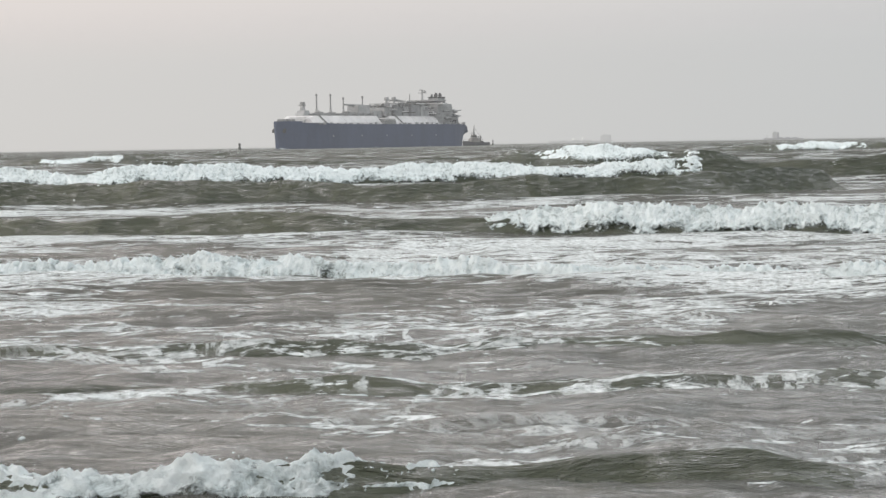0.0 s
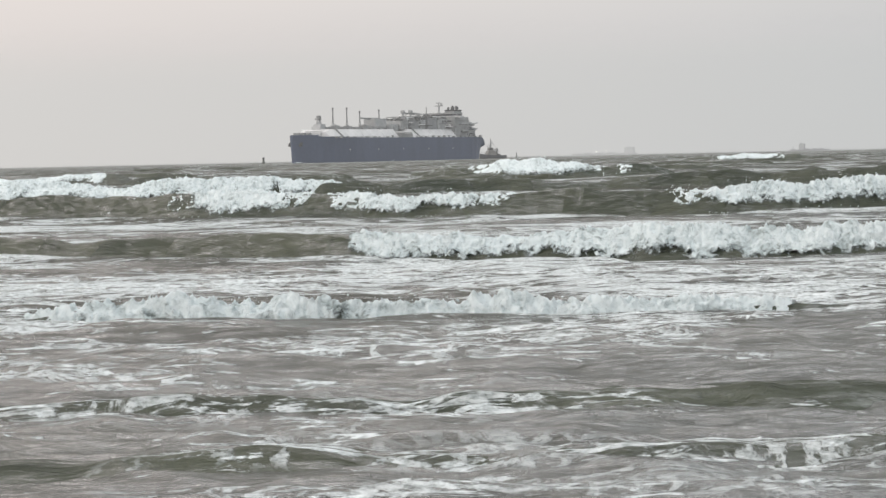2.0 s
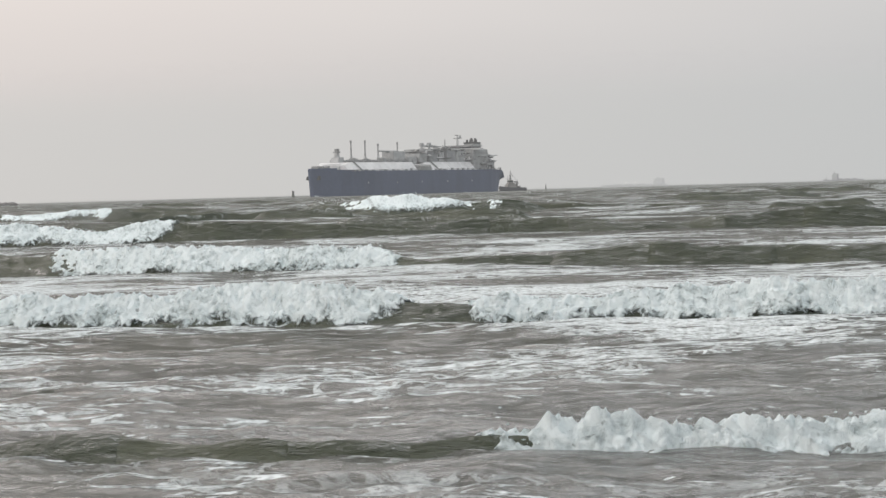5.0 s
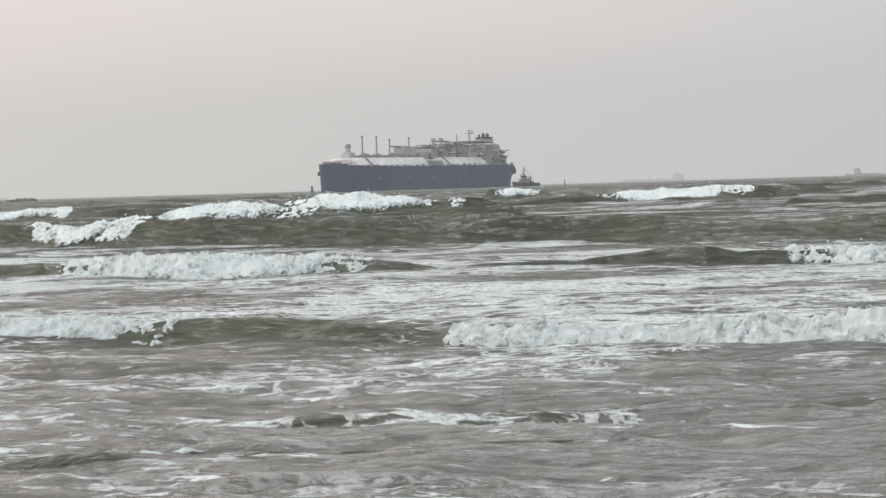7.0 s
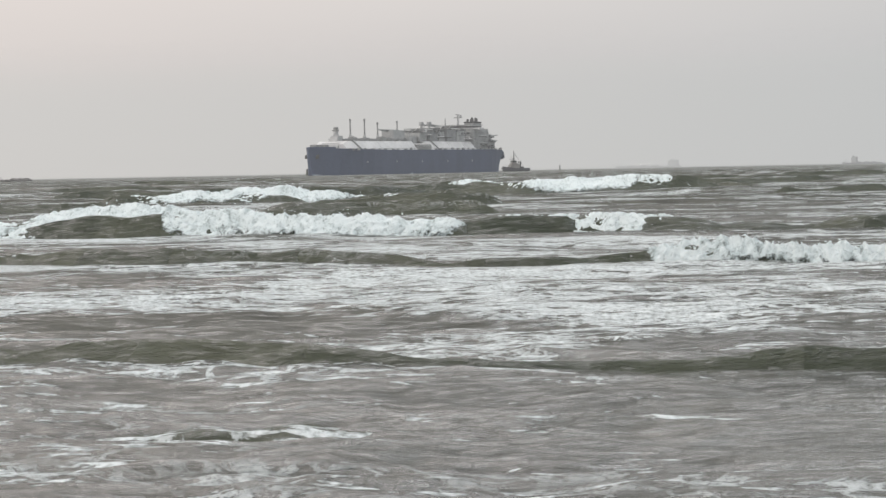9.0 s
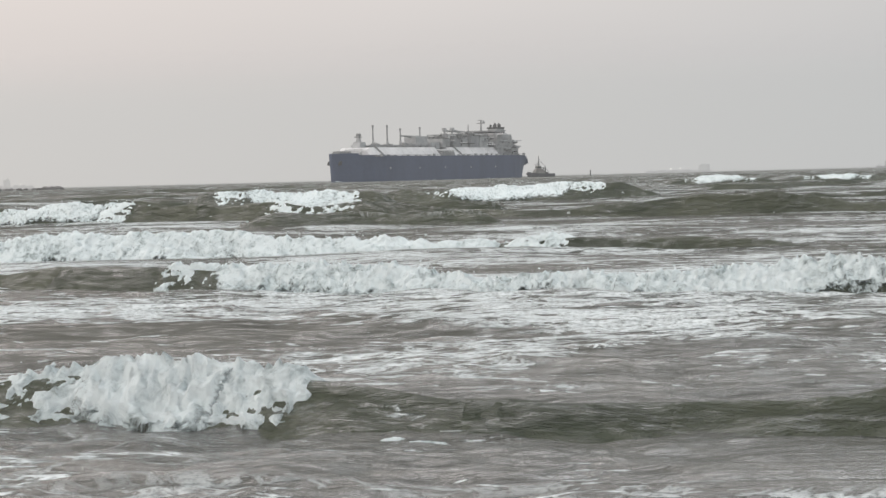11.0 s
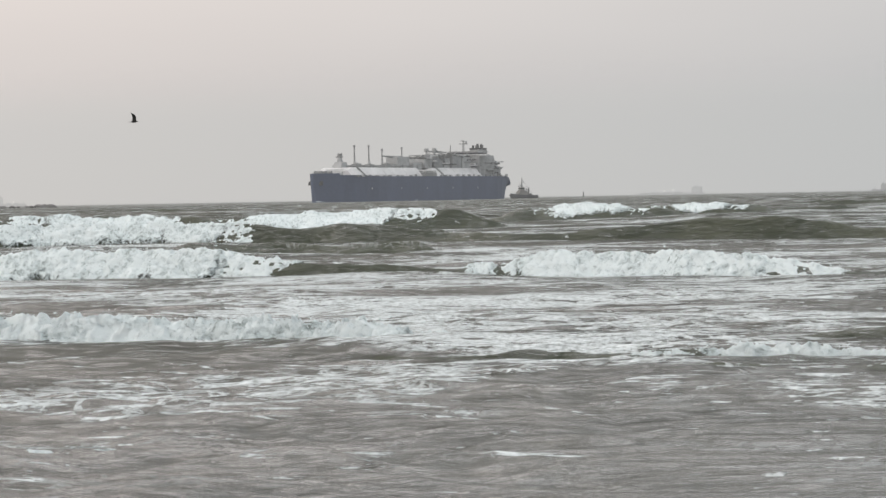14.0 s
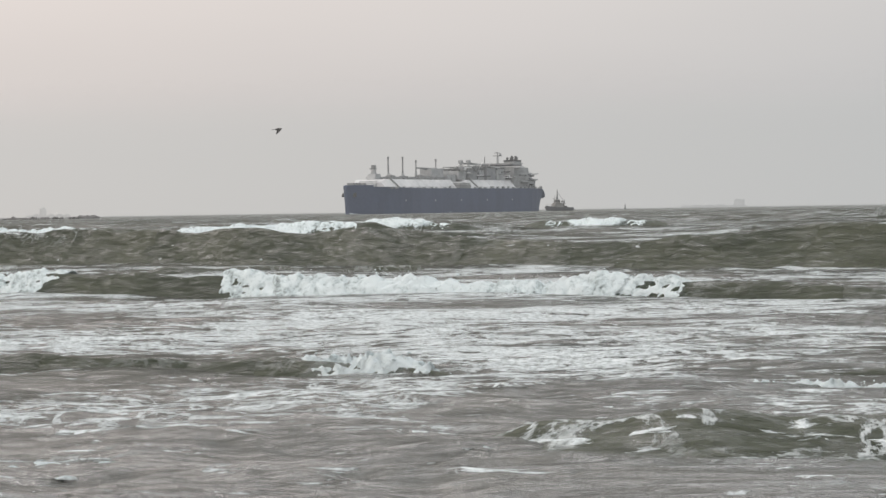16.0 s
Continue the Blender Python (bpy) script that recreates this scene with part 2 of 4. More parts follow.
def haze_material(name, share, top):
    """Painted sea haze, a sky-coloured glow: lets most of what lies behind through, thinner with height."""
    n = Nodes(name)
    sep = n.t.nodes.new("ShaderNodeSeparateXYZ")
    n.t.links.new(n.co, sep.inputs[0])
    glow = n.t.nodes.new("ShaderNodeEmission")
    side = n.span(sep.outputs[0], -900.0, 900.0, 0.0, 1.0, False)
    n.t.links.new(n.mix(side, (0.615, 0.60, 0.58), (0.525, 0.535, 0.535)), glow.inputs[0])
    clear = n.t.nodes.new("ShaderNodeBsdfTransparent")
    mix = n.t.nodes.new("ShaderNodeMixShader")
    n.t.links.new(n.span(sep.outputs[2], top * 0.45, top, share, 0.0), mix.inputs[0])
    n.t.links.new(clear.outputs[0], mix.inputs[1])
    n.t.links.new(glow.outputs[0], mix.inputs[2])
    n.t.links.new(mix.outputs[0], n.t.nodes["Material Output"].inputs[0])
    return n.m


# ---------- noise and mesh helpers ----------
def lattice(ix, iy, seed):
    h = (ix.astype(np.int64) * 374761393 + iy.astype(np.int64) * 668265263 + seed * 974634777) & 0xFFFFFFFF
    h = ((h ^ (h >> 13)) * 1274126177) & 0xFFFFFFFF
    return ((h ^ (h >> 16)) & 0xFFFF) * (2 * math.pi / 65536)


def rough(x, y, seed=0):
    """Smooth gradient noise, about -1 to 1."""
    x, y = np.broadcast_arrays(np.asarray(x, float), np.asarray(y, float))
    ix, iy = np.floor(x), np.floor(y)
    fx, fy = x - ix, y - iy
    ux, uy = fx * fx * fx * (fx * (fx * 6 - 15) + 10), fy * fy * fy * (fy * (fy * 6 - 15) + 10)
    c = []
    for dy in (0, 1):
        for dx in (0, 1):
            a = lattice(ix + dx, iy + dy, seed)
            c.append(np.cos(a) * (fx - dx) + np.sin(a) * (fy - dy))
    low, high = c[0] + (c[1] - c[0]) * ux, c[2] + (c[3] - c[2]) * ux
    return (low + (high - low) * uy) * 1.5


def grid_mesh(name, px, py, pz, smooth=True):
    """A mesh from three equal 2D arrays of coordinates."""
    r, c = px.shape
    co = np.stack([px, py, pz], -1).reshape(-1, 3)
    k = np.arange(r * c).reshape(r, c)
    q = np.stack([k[:-1, :-1], k[:-1, 1:], k[1:, 1:], k[1:, :-1]], -1).reshape(-1, 4)
    me = bpy.data.meshes.new(name)
    me.vertices.add(len(co))
    me.vertices.foreach_set("co", co.ravel().astype(np.float32))
    me.loops.add(q.size)
    me.loops.foreach_set("vertex_index", q.ravel().astype(np.int32))
    me.polygons.add(len(q))
    me.polygons.foreach_set("loop_start", np.arange(0, q.size, 4, dtype=np.int32))
    me.polygons.foreach_set("loop_total", np.full(len(q), 4, dtype=np.int32))
    me.polygons.foreach_set("use_smooth", np.full(len(q), smooth, dtype=bool))
    me.update(calc_edges=True)
    me.validate()
    return me


def thick(me, value):
    """Stores how closed a foam mesh is, point by point: 1 solid, 0 open water."""
    at = me.attributes.new("body", "FLOAT", "POINT")
    at.data.foreach_set("value", np.ascontiguousarray(value, np.float32).ravel())


def part(name, bm, material, parent, label="", smooth=False):
    """Links a bmesh as one mesh object under a thing or a part."""
    me = bpy.data.meshes.new(name)
    bmesh.ops.recalc_face_normals(bm, faces=bm.faces)
    if smooth:
        for f in bm.faces:
            f.smooth = True
    bm.to_mesh(me)
    bm.free()
    me.materials.append(material)
    ob = new(name, me)
    ob.parent = parent
    if label:
        ob["label"] = label
    return ob


def box(x0, x1, y0, y1, z0, z1, bevel=0.0, bm=None, lean=0.0):
    """A box, its top drawn in by lean along x at the front."""
    bm = bm or bmesh.new()
    vs = [bm.verts.new(p) for p in ((x0, y0, z0), (x1, y0, z0), (x1, y1, z0), (x0, y1, z0),
                                    (x0, y0, z1), (x1 - lean, y0, z1), (x1 - lean, y1, z1), (x0, y1, z1))]
    made = [bm.faces.new([vs[i] for i in q]) for q in ((3, 2, 1, 0), (4, 5, 6, 7), (0, 1, 5, 4), (1, 2, 6, 5), (2, 3, 7, 6), (3, 0, 4, 7))]
    if bevel:
        bmesh.ops.bevel(bm, geom=list({e for f in made for e in f.edges}), offset=bevel, segments=2, affect="EDGES")
    return bm


def rod(a, b, r0, r1=None, n=10, bm=None):
    """A tapered round bar from a to b."""
    bm = bm or bmesh.new()
    a, b = Vector(a), Vector(b)
    r1 = r0 if r1 is None else r1
    turn = (b - a).to_track_quat("Z", "Y").to_matrix()
    rings = []
    for p, r in ((a, r0), (b, r1)):
        rings.append([bm.verts.new(p + turn @ Vector((r * math.cos(2 * math.pi * i / n), r * math.sin(2 * math.pi * i / n), 0))) for i in range(n)])
    for i in range(n):
        bm.faces.new((rings[0][i], rings[0][(i + 1) % n], rings[1][(i + 1) % n], rings[1][i]))
    bm.faces.new(rings[0][::-1])
    bm.faces.new(rings[1])
    return bm


def loft(rings, bm=None):
    """Closed skin through equal rings of points, capped at both ends."""
    bm = bm or bmesh.new()
    rows = [[bm.verts.new(p) for p in r] for r in rings]
    n = len(rows[0])
    for a, b in zip(rows, rows[1:]):
        for i in range(n):
            bm.faces.new((a[i], a[(i + 1) % n], b[(i + 1) % n], b[i]))
    bm.faces.new(rows[0][::-1])
    bm.faces.new(rows[-1])
    return bm


# ---------- the sea ----------
def build_sea():
    near = 8840.0 / np.concatenate([np.arange(980.0, 120.0, -2.0), np.arange(120.0, 22.0, -1.0)])
    far = 8840.0 / np.arange(22.0, 1.9, -0.25)
    ys = np.concatenate([[-300.0, -60.0, 0.0, 5.0], near, far, [4900.0]])
    ks = np.concatenate([[-8.0, -2.0, -0.8, -0.45], np.linspace(-0.34, 0.34, 560), [0.45, 0.8, 2.0, 8.0]])
    spread = np.maximum(ys, 9.0)[:, None]
    px = ks[None, :] * spread
    py = np.repeat(ys[:, None], len(ks), 1)
    step = np.gradient(ys)[:, None]
    pz = np.zeros_like(px)
    for size, high, seed, squeeze in ((0.28, 0.052, 1, 0.42), (0.6, 0.09, 2, 0.4), (1.3, 0.12, 3, 0.45), (2.8, 0.15, 4, 0.4), (6.0, 0.22, 5, 0.4), (14.0, 0.40, 6, 0.35), (30.0, 0.60, 7, 0.45)):
        keep = np.clip(size / (2.2 * np.abs(step)) - 0.4, 0, 1)
        deep = np.clip((py - 6.0) / (11.0 * size), 0.1, 1) if size > 10 else np.clip((py - 6.0) / (5.0 * size), 0.2, 1) if size > 2 else 1.0
        n = rough((px + 0.3 * py) / size * squeeze, py / size, seed)
        crest = 0.62 - np.abs(rough((px + 0.3 * py) / size * squeeze + 31.7, py / size, seed + 40))
        pz += high * keep * deep * (0.45 * n + 0.75 * crest)
    # short-crested chop on the open water
    for size, wide, high, seed in ((26.0, 9.0, 0.55, 8), (55.0, 22.0, 0.8, 9)):
        chop = 0.62 - np.abs(rough((px + 0.2 * py) / wide, py / size, seed))
        pz += high * np.clip((py - 110.0) / 160.0, 0, 1) * np.clip(size / (2.2 * np.abs(step)) - 0.2, 0, 1) * (0.7 * chop + 0.3 * rough(px / wide * 1.7, py / size * 1.7, seed + 3) - 0.25)
    pz -= np.clip((py - 900.0) / 4000.0, 0, 1) * 0.3
    me = grid_mesh("sea", px, py, pz)
    me.materials.append(M_SEA)
    return tagged(new("sea", me), "grey-brown silty sea streaked with white foam lace", "sea", kind="structure")


def crest_line(u, high, seed):
    """Height of a wave's crest along it, as a share of its full height."""
    return np.clip(0.76 + 0.34 * rough(u / (6.0 * high), 0.3, seed) + 0.14 * rough(u / (1.7 * high), 0.7, seed), 0.4, 0.98)


def crest_sway(u, high, seed):
    """How far the crest wanders to and from the shore, in wave heights."""
    return 0.55 * rough(u / (6.0 * high), 3.3, seed + 1)


def wave_surface(u, w, high, seed, swell, u0, u1, wide=1.0):
    """A wave's skin at u along the crest and w across it (in heights): concave front, crest, long gentle back."""
    top = 0.62
    front = np.clip((w + 1.7) / (top + 1.7), 0, 1) ** 2.1
    behind = np.exp(-np.clip(w - top, 0, None) ** 1.3 / 3.4)
    shape = np.where(w < top, front, behind)
    mid, half = (u0 + u1) / 2, (u1 - u0) / 2
    edge = np.clip((1 - np.abs((u - mid) / half)) / 0.42, 0, 1)
    edge = edge * edge * (3 - 2 * edge)
    along = swell * edge * crest_line(u, high, seed)
    ripple = 0.075 * rough(u / (1.6 * high), w / 0.6, seed + 2) + 0.05 * (0.3 - np.abs(rough(u / (0.9 * high), w / 0.3, seed + 3)))
    z = high * (shape * along + ripple * edge) - 0.16 * high * (1 - shape) - 0.4 * high * (1 - edge) - 0.5 * high * ((w < -2.7) | (w > 9.3))
    return (w * wide + crest_sway(u, high, seed)) * high, z


def billow(x, y, seed):
    """Rounded lumps with creases between, about -0.6 to 1."""
    return 1.0 - 2.6 * np.abs(rough(x, y, seed))


def foam_mesh(length, high, seed, nx, ny, at, swell, u0, u1, wide=1.0):
    """A stretch of foam tumbling down the face from a wave's crest: ragged toe, lumpy front, torn lip, thin trailing back."""
    half = 1.4 * length
    u = np.linspace(-half, half, nx)[None, :]
    g = u + at
    w = np.concatenate([np.linspace(-1.65, 0.95, ny - ny // 4), np.linspace(1.05, 4.6, ny // 4)])[:, None]
    y, z = wave_surface(g, w, high, seed, swell, u0, u1, wide)
    grip = min(high, 0.62) if high < 1.3 else 0.95
    ends = 1 - np.abs(u / half)
    toe = -0.58 + 0.5 * rough(g / (3.2 * high), 5.1, seed + 11) + 0.28 * rough(g / (0.95 * high), 6.3, seed + 12) + 0.13 * rough(g / (0.36 * high), 7.7, seed + 13)
    d = w - toe - 2.8 * (1 - ends) ** 3.2
    cover = np.clip(d / 0.6, 0, 1)
    cover = cover * cover * (3 - 2 * cover)
    back = np.exp(-(np.clip(w - 0.7, 0, None) / 1.25) ** 1.5)
    x, s = g / grip, (0.7 * w * high + 1.5 * z) / grip
    lump = 0.09 + 0.17 * rough(g / (1.5 * high), w / 1.1, seed + 14) + 0.12 * billow(x / 0.75, s / 0.7, seed + 15) + 0.10 * billow(x / 0.36 + 0.4 * s, s / 0.36, seed + 16)
    lump = lump + 0.07 * billow(x / 0.17, s / 0.18, seed + 17) + 0.045 * rough(x / 0.08, s / 0.08, seed + 18)
    if high > 1.2:
        lump = 0.08 + 0.6 * lump
    deep = high * (0.03 + np.clip(lump, 0, 1) * (grip / high) ** 0.4) * cover * back * np.clip(ends * 1.7, 0, 1)
    fore = np.clip((0.9 - w) / 0.6, 0, 1)
    lip = np.exp(-((w - 0.6) / 0.2) ** 2) * np.clip(rough(x / 0.3, s / 0.5, seed + 19) - 0.1, 0, 1) * cover * ends
    burst = np.exp(-((w - 0.45) / 0.4) ** 2) * np.clip(rough(g / (1.1 * high), w / 0.9, seed + 22) - 0.2, 0, 1) * cover * ends
    z = z + 0.2 * grip * burst + (0.55 + 0.35 * (1 - fore)) * deep + 0.06 * lip * grip - 0.03 * high * (1 - cover * np.clip(ends * 4, 0, 1))
    y = y - 0.28 * fore * deep
    px = u + 0 * w + 0.05 * grip * rough(x / 0.22, s / 0.22, seed + 20)
    me = grid_mesh("foam_roller", px, y, z)
    me.materials.append(M_FOAM)
    thick(me, np.clip(d / 0.75, 0, 1) ** 0.8 * np.clip(1.06 + 0.3 * rough(x / 0.9, s / 0.7, seed + 21), 0, 1) * np.clip(1 - (w - 0.8) / 2.9, 0, 1) * np.clip(ends * 2.4, 0, 1))
    return me


def ridge_mesh(u0, u1, high, seed, swell=1.0, wide=1.0, origin=0.0):
    """The body of a wave, from the trough before it to the water behind."""
    nx = max(24, min(300, int((u1 - u0) / (0.16 * high))))
    u = np.linspace(u0, u1, nx)[None, :]
    w = np.concatenate([[-3.0], np.linspace(-2.6, -0.6, 10), np.linspace(-0.5, 1.2, 24), np.linspace(1.4, 9.0, 14), [9.6]])[:, None]
    y, z = wave_surface(u, w, high, seed, swell, u0, u1, wide)
    me = grid_mesh("water_face", u - origin + 0 * w, y, z)
    me.materials.append(M_WAVE)
    return me


def child(name, me, parent):
    ob = new(name, me)
    ob.parent = parent
    return ob


MOVES = []


def spray(length, high, seed, roller, at, wave, u0, u1):
    """Drops and shreds of foam thrown off the lip and ahead of the toe."""
    rng = random.Random(seed)
    co, tri = [], []
    for k in range(70):
        u = rng.uniform(-0.8, 0.8) * length
        lip = rng.random() < 0.6
        w = rng.gauss(0.5, 0.18) if lip else rng.gauss(-1.15, 0.25)
        y, z = (float(v) for v in wave_surface(np.array(u + at), np.array(w), high, wave, 1.0, u0, u1))
        z += (0.10 + abs(rng.gauss(0, 0.12))) * high if lip else 0.02 * high
        r = (0.006 + 0.020 * rng.random() ** 2.5) * high ** 0.75
        b = len(co)
        fx, fz = rng.uniform(0.9, 2.2), rng.uniform(0.6, 1.3)
        co += [(u + r * fx, y, z), (u - r * fx, y, z), (u, y + r, z + 0.2 * r), (u, y - r, z), (u + 0.3 * r, y, z + r * fz), (u, y, z - r * fz)]
        tri += [(b + i, b + j, b + k2) for i, j, k2 in ((0, 2, 4), (2, 1, 4), (1, 3, 4), (3, 0, 4), (2, 0, 5), (1, 2, 5), (3, 1, 5), (0, 3, 5))]
    me = bpy.data.meshes.new("spray")
    me.from_pydata(co, [], tri)
    me.materials.append(M_FOAM)
    thick(me, np.ones(len(co)))
    return tagged(child("spray", me, roller), kind="stuff")


def long_wave(label, high, length, first, rows, foam, seed, pad=6, swell=1.0, wide=1.0):
    """A wave that runs in to the shore. rows: time, x, y, z, turn of its crest. foam: time and, along the crest, where it is broken."""
    wave = tagged(new("breaking_wave"), label, "wave", "surf waves")
    count = len(foam[0][1]) if foam else 0
    last = first + length * max(count - 1, 0)
    u0, u1 = first - pad * length, last + pad * length
    face = child("water_face", ridge_mesh(u0, u1, high, seed, swell, wide), wave)
    if not any("1" in s for t, s in foam):
        face.data.materials[0] = M_LACED
    for i in range(count):
        if all(s[i] == "0" for t, s in foam):
            continue
        roller = child("foam_roller", foam_mesh(length, high, seed, 84 if high < 0.9 else 70, 72 if high < 0.9 else 60, first + i * length, swell, u0, u1), wave)
        spray(length, high, seed * 70 + i, roller, first + i * length, seed, u0, u1)
        u = first + i * length
        def sunk(s):
            """How far a roller lies in the water: deep where the wave is unbroken, half under at the ends of the broken stretch."""
            if s[i] == "0":
                return -1.5 * high
            far = min((abs(j - i) for j in range(count) if s[j] == "0"), default=9)
            return -high * (0.0, 0.16, 0.06)[far] if far < 3 else 0.0
        keys = [(t, sunk(s)) for t, s in foam]
        keys = [(0.0, keys[0][1])] * (keys[0][0] > 0) + keys + [(16.0, keys[-1][1])] * (keys[-1][0] < 16)
        keys = [k for j, k in enumerate(keys) if j in (0, len(keys) - 1) or k[1] != keys[j - 1][1] or k[1] != keys[j + 1][1]]
        MOVES.append((roller, [(t, pose(u, 0, z)) for t, z in keys]))
    MOVES.append((wave, [(t, pose(x, y, z, 0, 0, a)) for t, x, y, z, a in rows]))


def surf_wave(label, high, step, count, seed, nx, ny, wide, rows):
    """A long wave that bends as it runs in, in stretches side by side. rows: time, the crest's distance at five even places along it,
    how far it stands out of the water, and along the crest, in half stretches, where it is broken."""
    wave = tagged(new("breaking_wave"), label, "wave", "surf waves")
    end = step * (count - 1) / 2
    knots = np.linspace(-end, end, 5)
    mean = [(r[0], sum(r[1:6]) / 5) for r in rows]
    if mean[-1][0] < 16:
        mean.append((16.0, mean[-1][1] - 8.0))
    MOVES.append((wave, [(t, pose(0, y, 0)) for t, y in mean]))
    shift = 37.0 * seed
    for i in range(count):
        at = step * i - end
        u0, u1 = at + shift - 1.05 * step, at + shift + 1.05 * step
        face = child("water_face", ridge_mesh(u0, u1, high, seed, 1.0, wide, at + shift), wave)
        keys = []
        for r in rows:
            bend = np.polyfit(knots, r[1:6], 3)
            y, slope = np.polyval(bend, at), np.polyval(np.polyder(bend), at)
            a = math.atan(max(-0.8, min(0.8, slope)))
            keys.append((r[0], pose(at, y - sum(r[1:6]) / 5, r[6], 0, 0, math.degrees(a))))
        if keys[-1][0] < 16:
            keys.append((16.0, keys[-1][1]))
        MOVES.append((face, keys))
        for k in (2 * i, 2 * i + 1):
            if all(r[7][k] == "0" for r in rows):
                continue
            place = step * (k - count + 0.5) / 2 + shift
            roller = child("foam_roller", foam_mesh(step / 2, high, seed, nx * 7 // 8, ny, place, 1.0, u0, u1, wide), face)
            spray(step / 2, high, seed * 70 + k, roller, place, seed, u0, u1)
            depth = []
            for r in rows:
                far = min((abs(j - k) for j in range(2 * count) if r[7][j] == "0"), default=9)
                # towards the ends of a broken stretch only the lip spills over the crest
                depth.append((r[0], *((0.2, -1.3), (0.11, -0.06), (0.0, 0.0))[min(far, 2)]))
            depth += [(16.0, *depth[-1][1:])] * (depth[-1][0] < 16)
            depth = [d for j, d in enumerate(depth) if j in (0, len(depth) - 1) or d[1:] != depth[j - 1][1:] or d[1:] != depth[j + 1][1:]]
            MOVES.append((roller, [(t, pose(place - at - shift, y * high * wide, z * high)) for t, y, z in depth]))


def whitecap(label, high, length, rows, seed, turn=-6):
    """A shorter breaking crest out on the bar. rows: time, x, y; it heaves up before the first and sinks after the last."""
    wave = tagged(new("breaking_wave"), label, "wave", "outer whitecaps")
    child("water_face", ridge_mesh(-length * 1.1, length * 1.1, high, seed), wave)
    n = max(4, round(length / (1.9 * high)))
    for i in range(n):
        roller = child("foam_roller", foam_mesh(length / n, high, seed, 56, 44, length * ((i + 0.5) / n - 0.5), 1.0, -length * 1.1, length * 1.1), wave)
        spray(length / n, high, seed * 70 + i, roller, length * ((i + 0.5) / n - 0.5), seed, -length * 1.1, length * 1.1)
        roller.location = (length * ((i + 0.5) / n - 0.5), 0.0, -0.25 * high * abs(2 * (i + 0.5) / n - 1) ** 2)
    keys = [(t, x, y, 0.0) for t, x, y in rows]
    (t0, x0, y0, z0), (t1, x1, y1, z1) = keys[0], keys[-1]
    if t0 > 0:
        keys = [(0.0, x0, y0 + 40, -3.0), (max(t0 - 1.6, 0.1), x0, y0 + 8, -3.0)] + keys
    if t1 < 16:
        keys = keys + [(min(t1 + 1.6, 15.9), x1, y1 - 6, -3.0), (16.0, x1, y1 - 8, -3.0)]
    MOVES.append((wave, [(t, pose(x, y, z, 0, 0, turn)) for t, x, y, z in keys]))


def foam_patch(label, long, wide, rows, seed):
    """A drifting raft of thin foam with holes and a ragged outline."""
    u = np.linspace(-1, 1, 120)[None, :]
    v = np.linspace(-1, 1, 60)[:, None]
    body = 0.75 - 1.1 * np.hypot(u + 0.3 * rough(v * 1.5, u * 0, seed), v) + 0.55 * rough(u * long * 0.9, v * wide * 1.1, seed) + 0.4 * rough(u * long * 2.4, v * wide * 2.6, seed + 1)
    web = np.abs(rough(u * long * 1.2 + 9, v * wide * 1.2, seed + 2)) * 2.2 - 0.25
    z = 0.055 * np.clip(body - np.clip(web, 0, 1.0) * 0.9, -2, 1) + 0.012 * rough(u * long * 7, v * wide * 7, seed + 3)
    me = grid_mesh("foam_patch", u * long / 2 + 0 * v, v * wide / 2 + 0 * u, z)
    me.materials.append(M_FOAM)
    thick(me, np.clip(0.5 + 0.6 * body - 0.35 * np.clip(web, 0, 1), 0, 1))
    ob = tagged(new("foam_patch", me), label, "sea foam", "foam rafts")
    (t0, x0, y0), (t1, x1, y1) = rows[0], rows[-1]
    keys = [(t, x, y, 0.10) for t, x, y in rows]
    if t0 > 0:
        keys = [(0.0, x0 + 1, y0 + 6, -0.25), (t0 - 1.5, x0 + 0.4, y0 + 1.5, -0.2)] + keys
    if t1 < 16:
        keys = keys + [(t1 + 1.8, x1 - 0.8, y1 - 2.0, -0.2), (16.0, x1 - 2, y1 - 9, -0.25)]
    MOVES.append((ob, [(t, pose(x, y, z, 0, 0, -6)) for t, x, y, z in keys]))


sea = build_sea()
MOVES.append((sea, [(0.0, pose(0, 0, 0)), (16.0, pose(-5.5, -1.5, 0))]))
surf_wave("low inshore breaker with tumbling white foam", 0.62, 1.5, 12, 3, 120, 76, 1, [
    (0, 38.0, 37.2, 35.6, 33.1, 30.6, -0.17, "111111111111111111111111"),
    (1, 34.9, 32.4, 30.0, 27.8, 26.8, -0.16, "111111110111111111111111"),
    (1.5, 32.4, 31.5, 30.0, 28.3, 28.1, -0.14, "111111111111111111110000"),
    (2, 29.1, 28.9, 29.0, 28.1, 27.5, -0.13, "000001111111111111100000"),
    (2.5, 25.7, 25.5, 26.0, 24.2, 23.9, -0.12, "000000111111111100000000"),
    (3, 22.5, 22.0, 21.6, 20.2, 19.5, -0.13, "111111111110000000111111"),
    (3.5, 24.0, 22.5, 20.0, 19.7, 18.8, -0.06, "111111100000000011111111"),
    (4, 21.2, 20.5, 18.9, 18.1, 17.3, -0.02, "000000000000011111111111"),
    (4.2, 20.1, 19.7, 18.7, 18.2, 17.7, 0.01, "000000000000111111111111"),
    (5.2, 17.4, 17.5, 17.4, 17.7, 17.8, -0.21, "000000000000011111111111"),
    (6.3, 17.1, 17.9, 19.5, 20.3, 21.1, -0.18, "000000000000000000000000"),
    (7, 16.0, 16.5, 18.3, 18.3, 18.9, -0.33, "000000000000000000000000"),
    (9, 12.7, 12.4, 12.1, 11.8, 11.5, -0.48, "000000000000000000000000")])
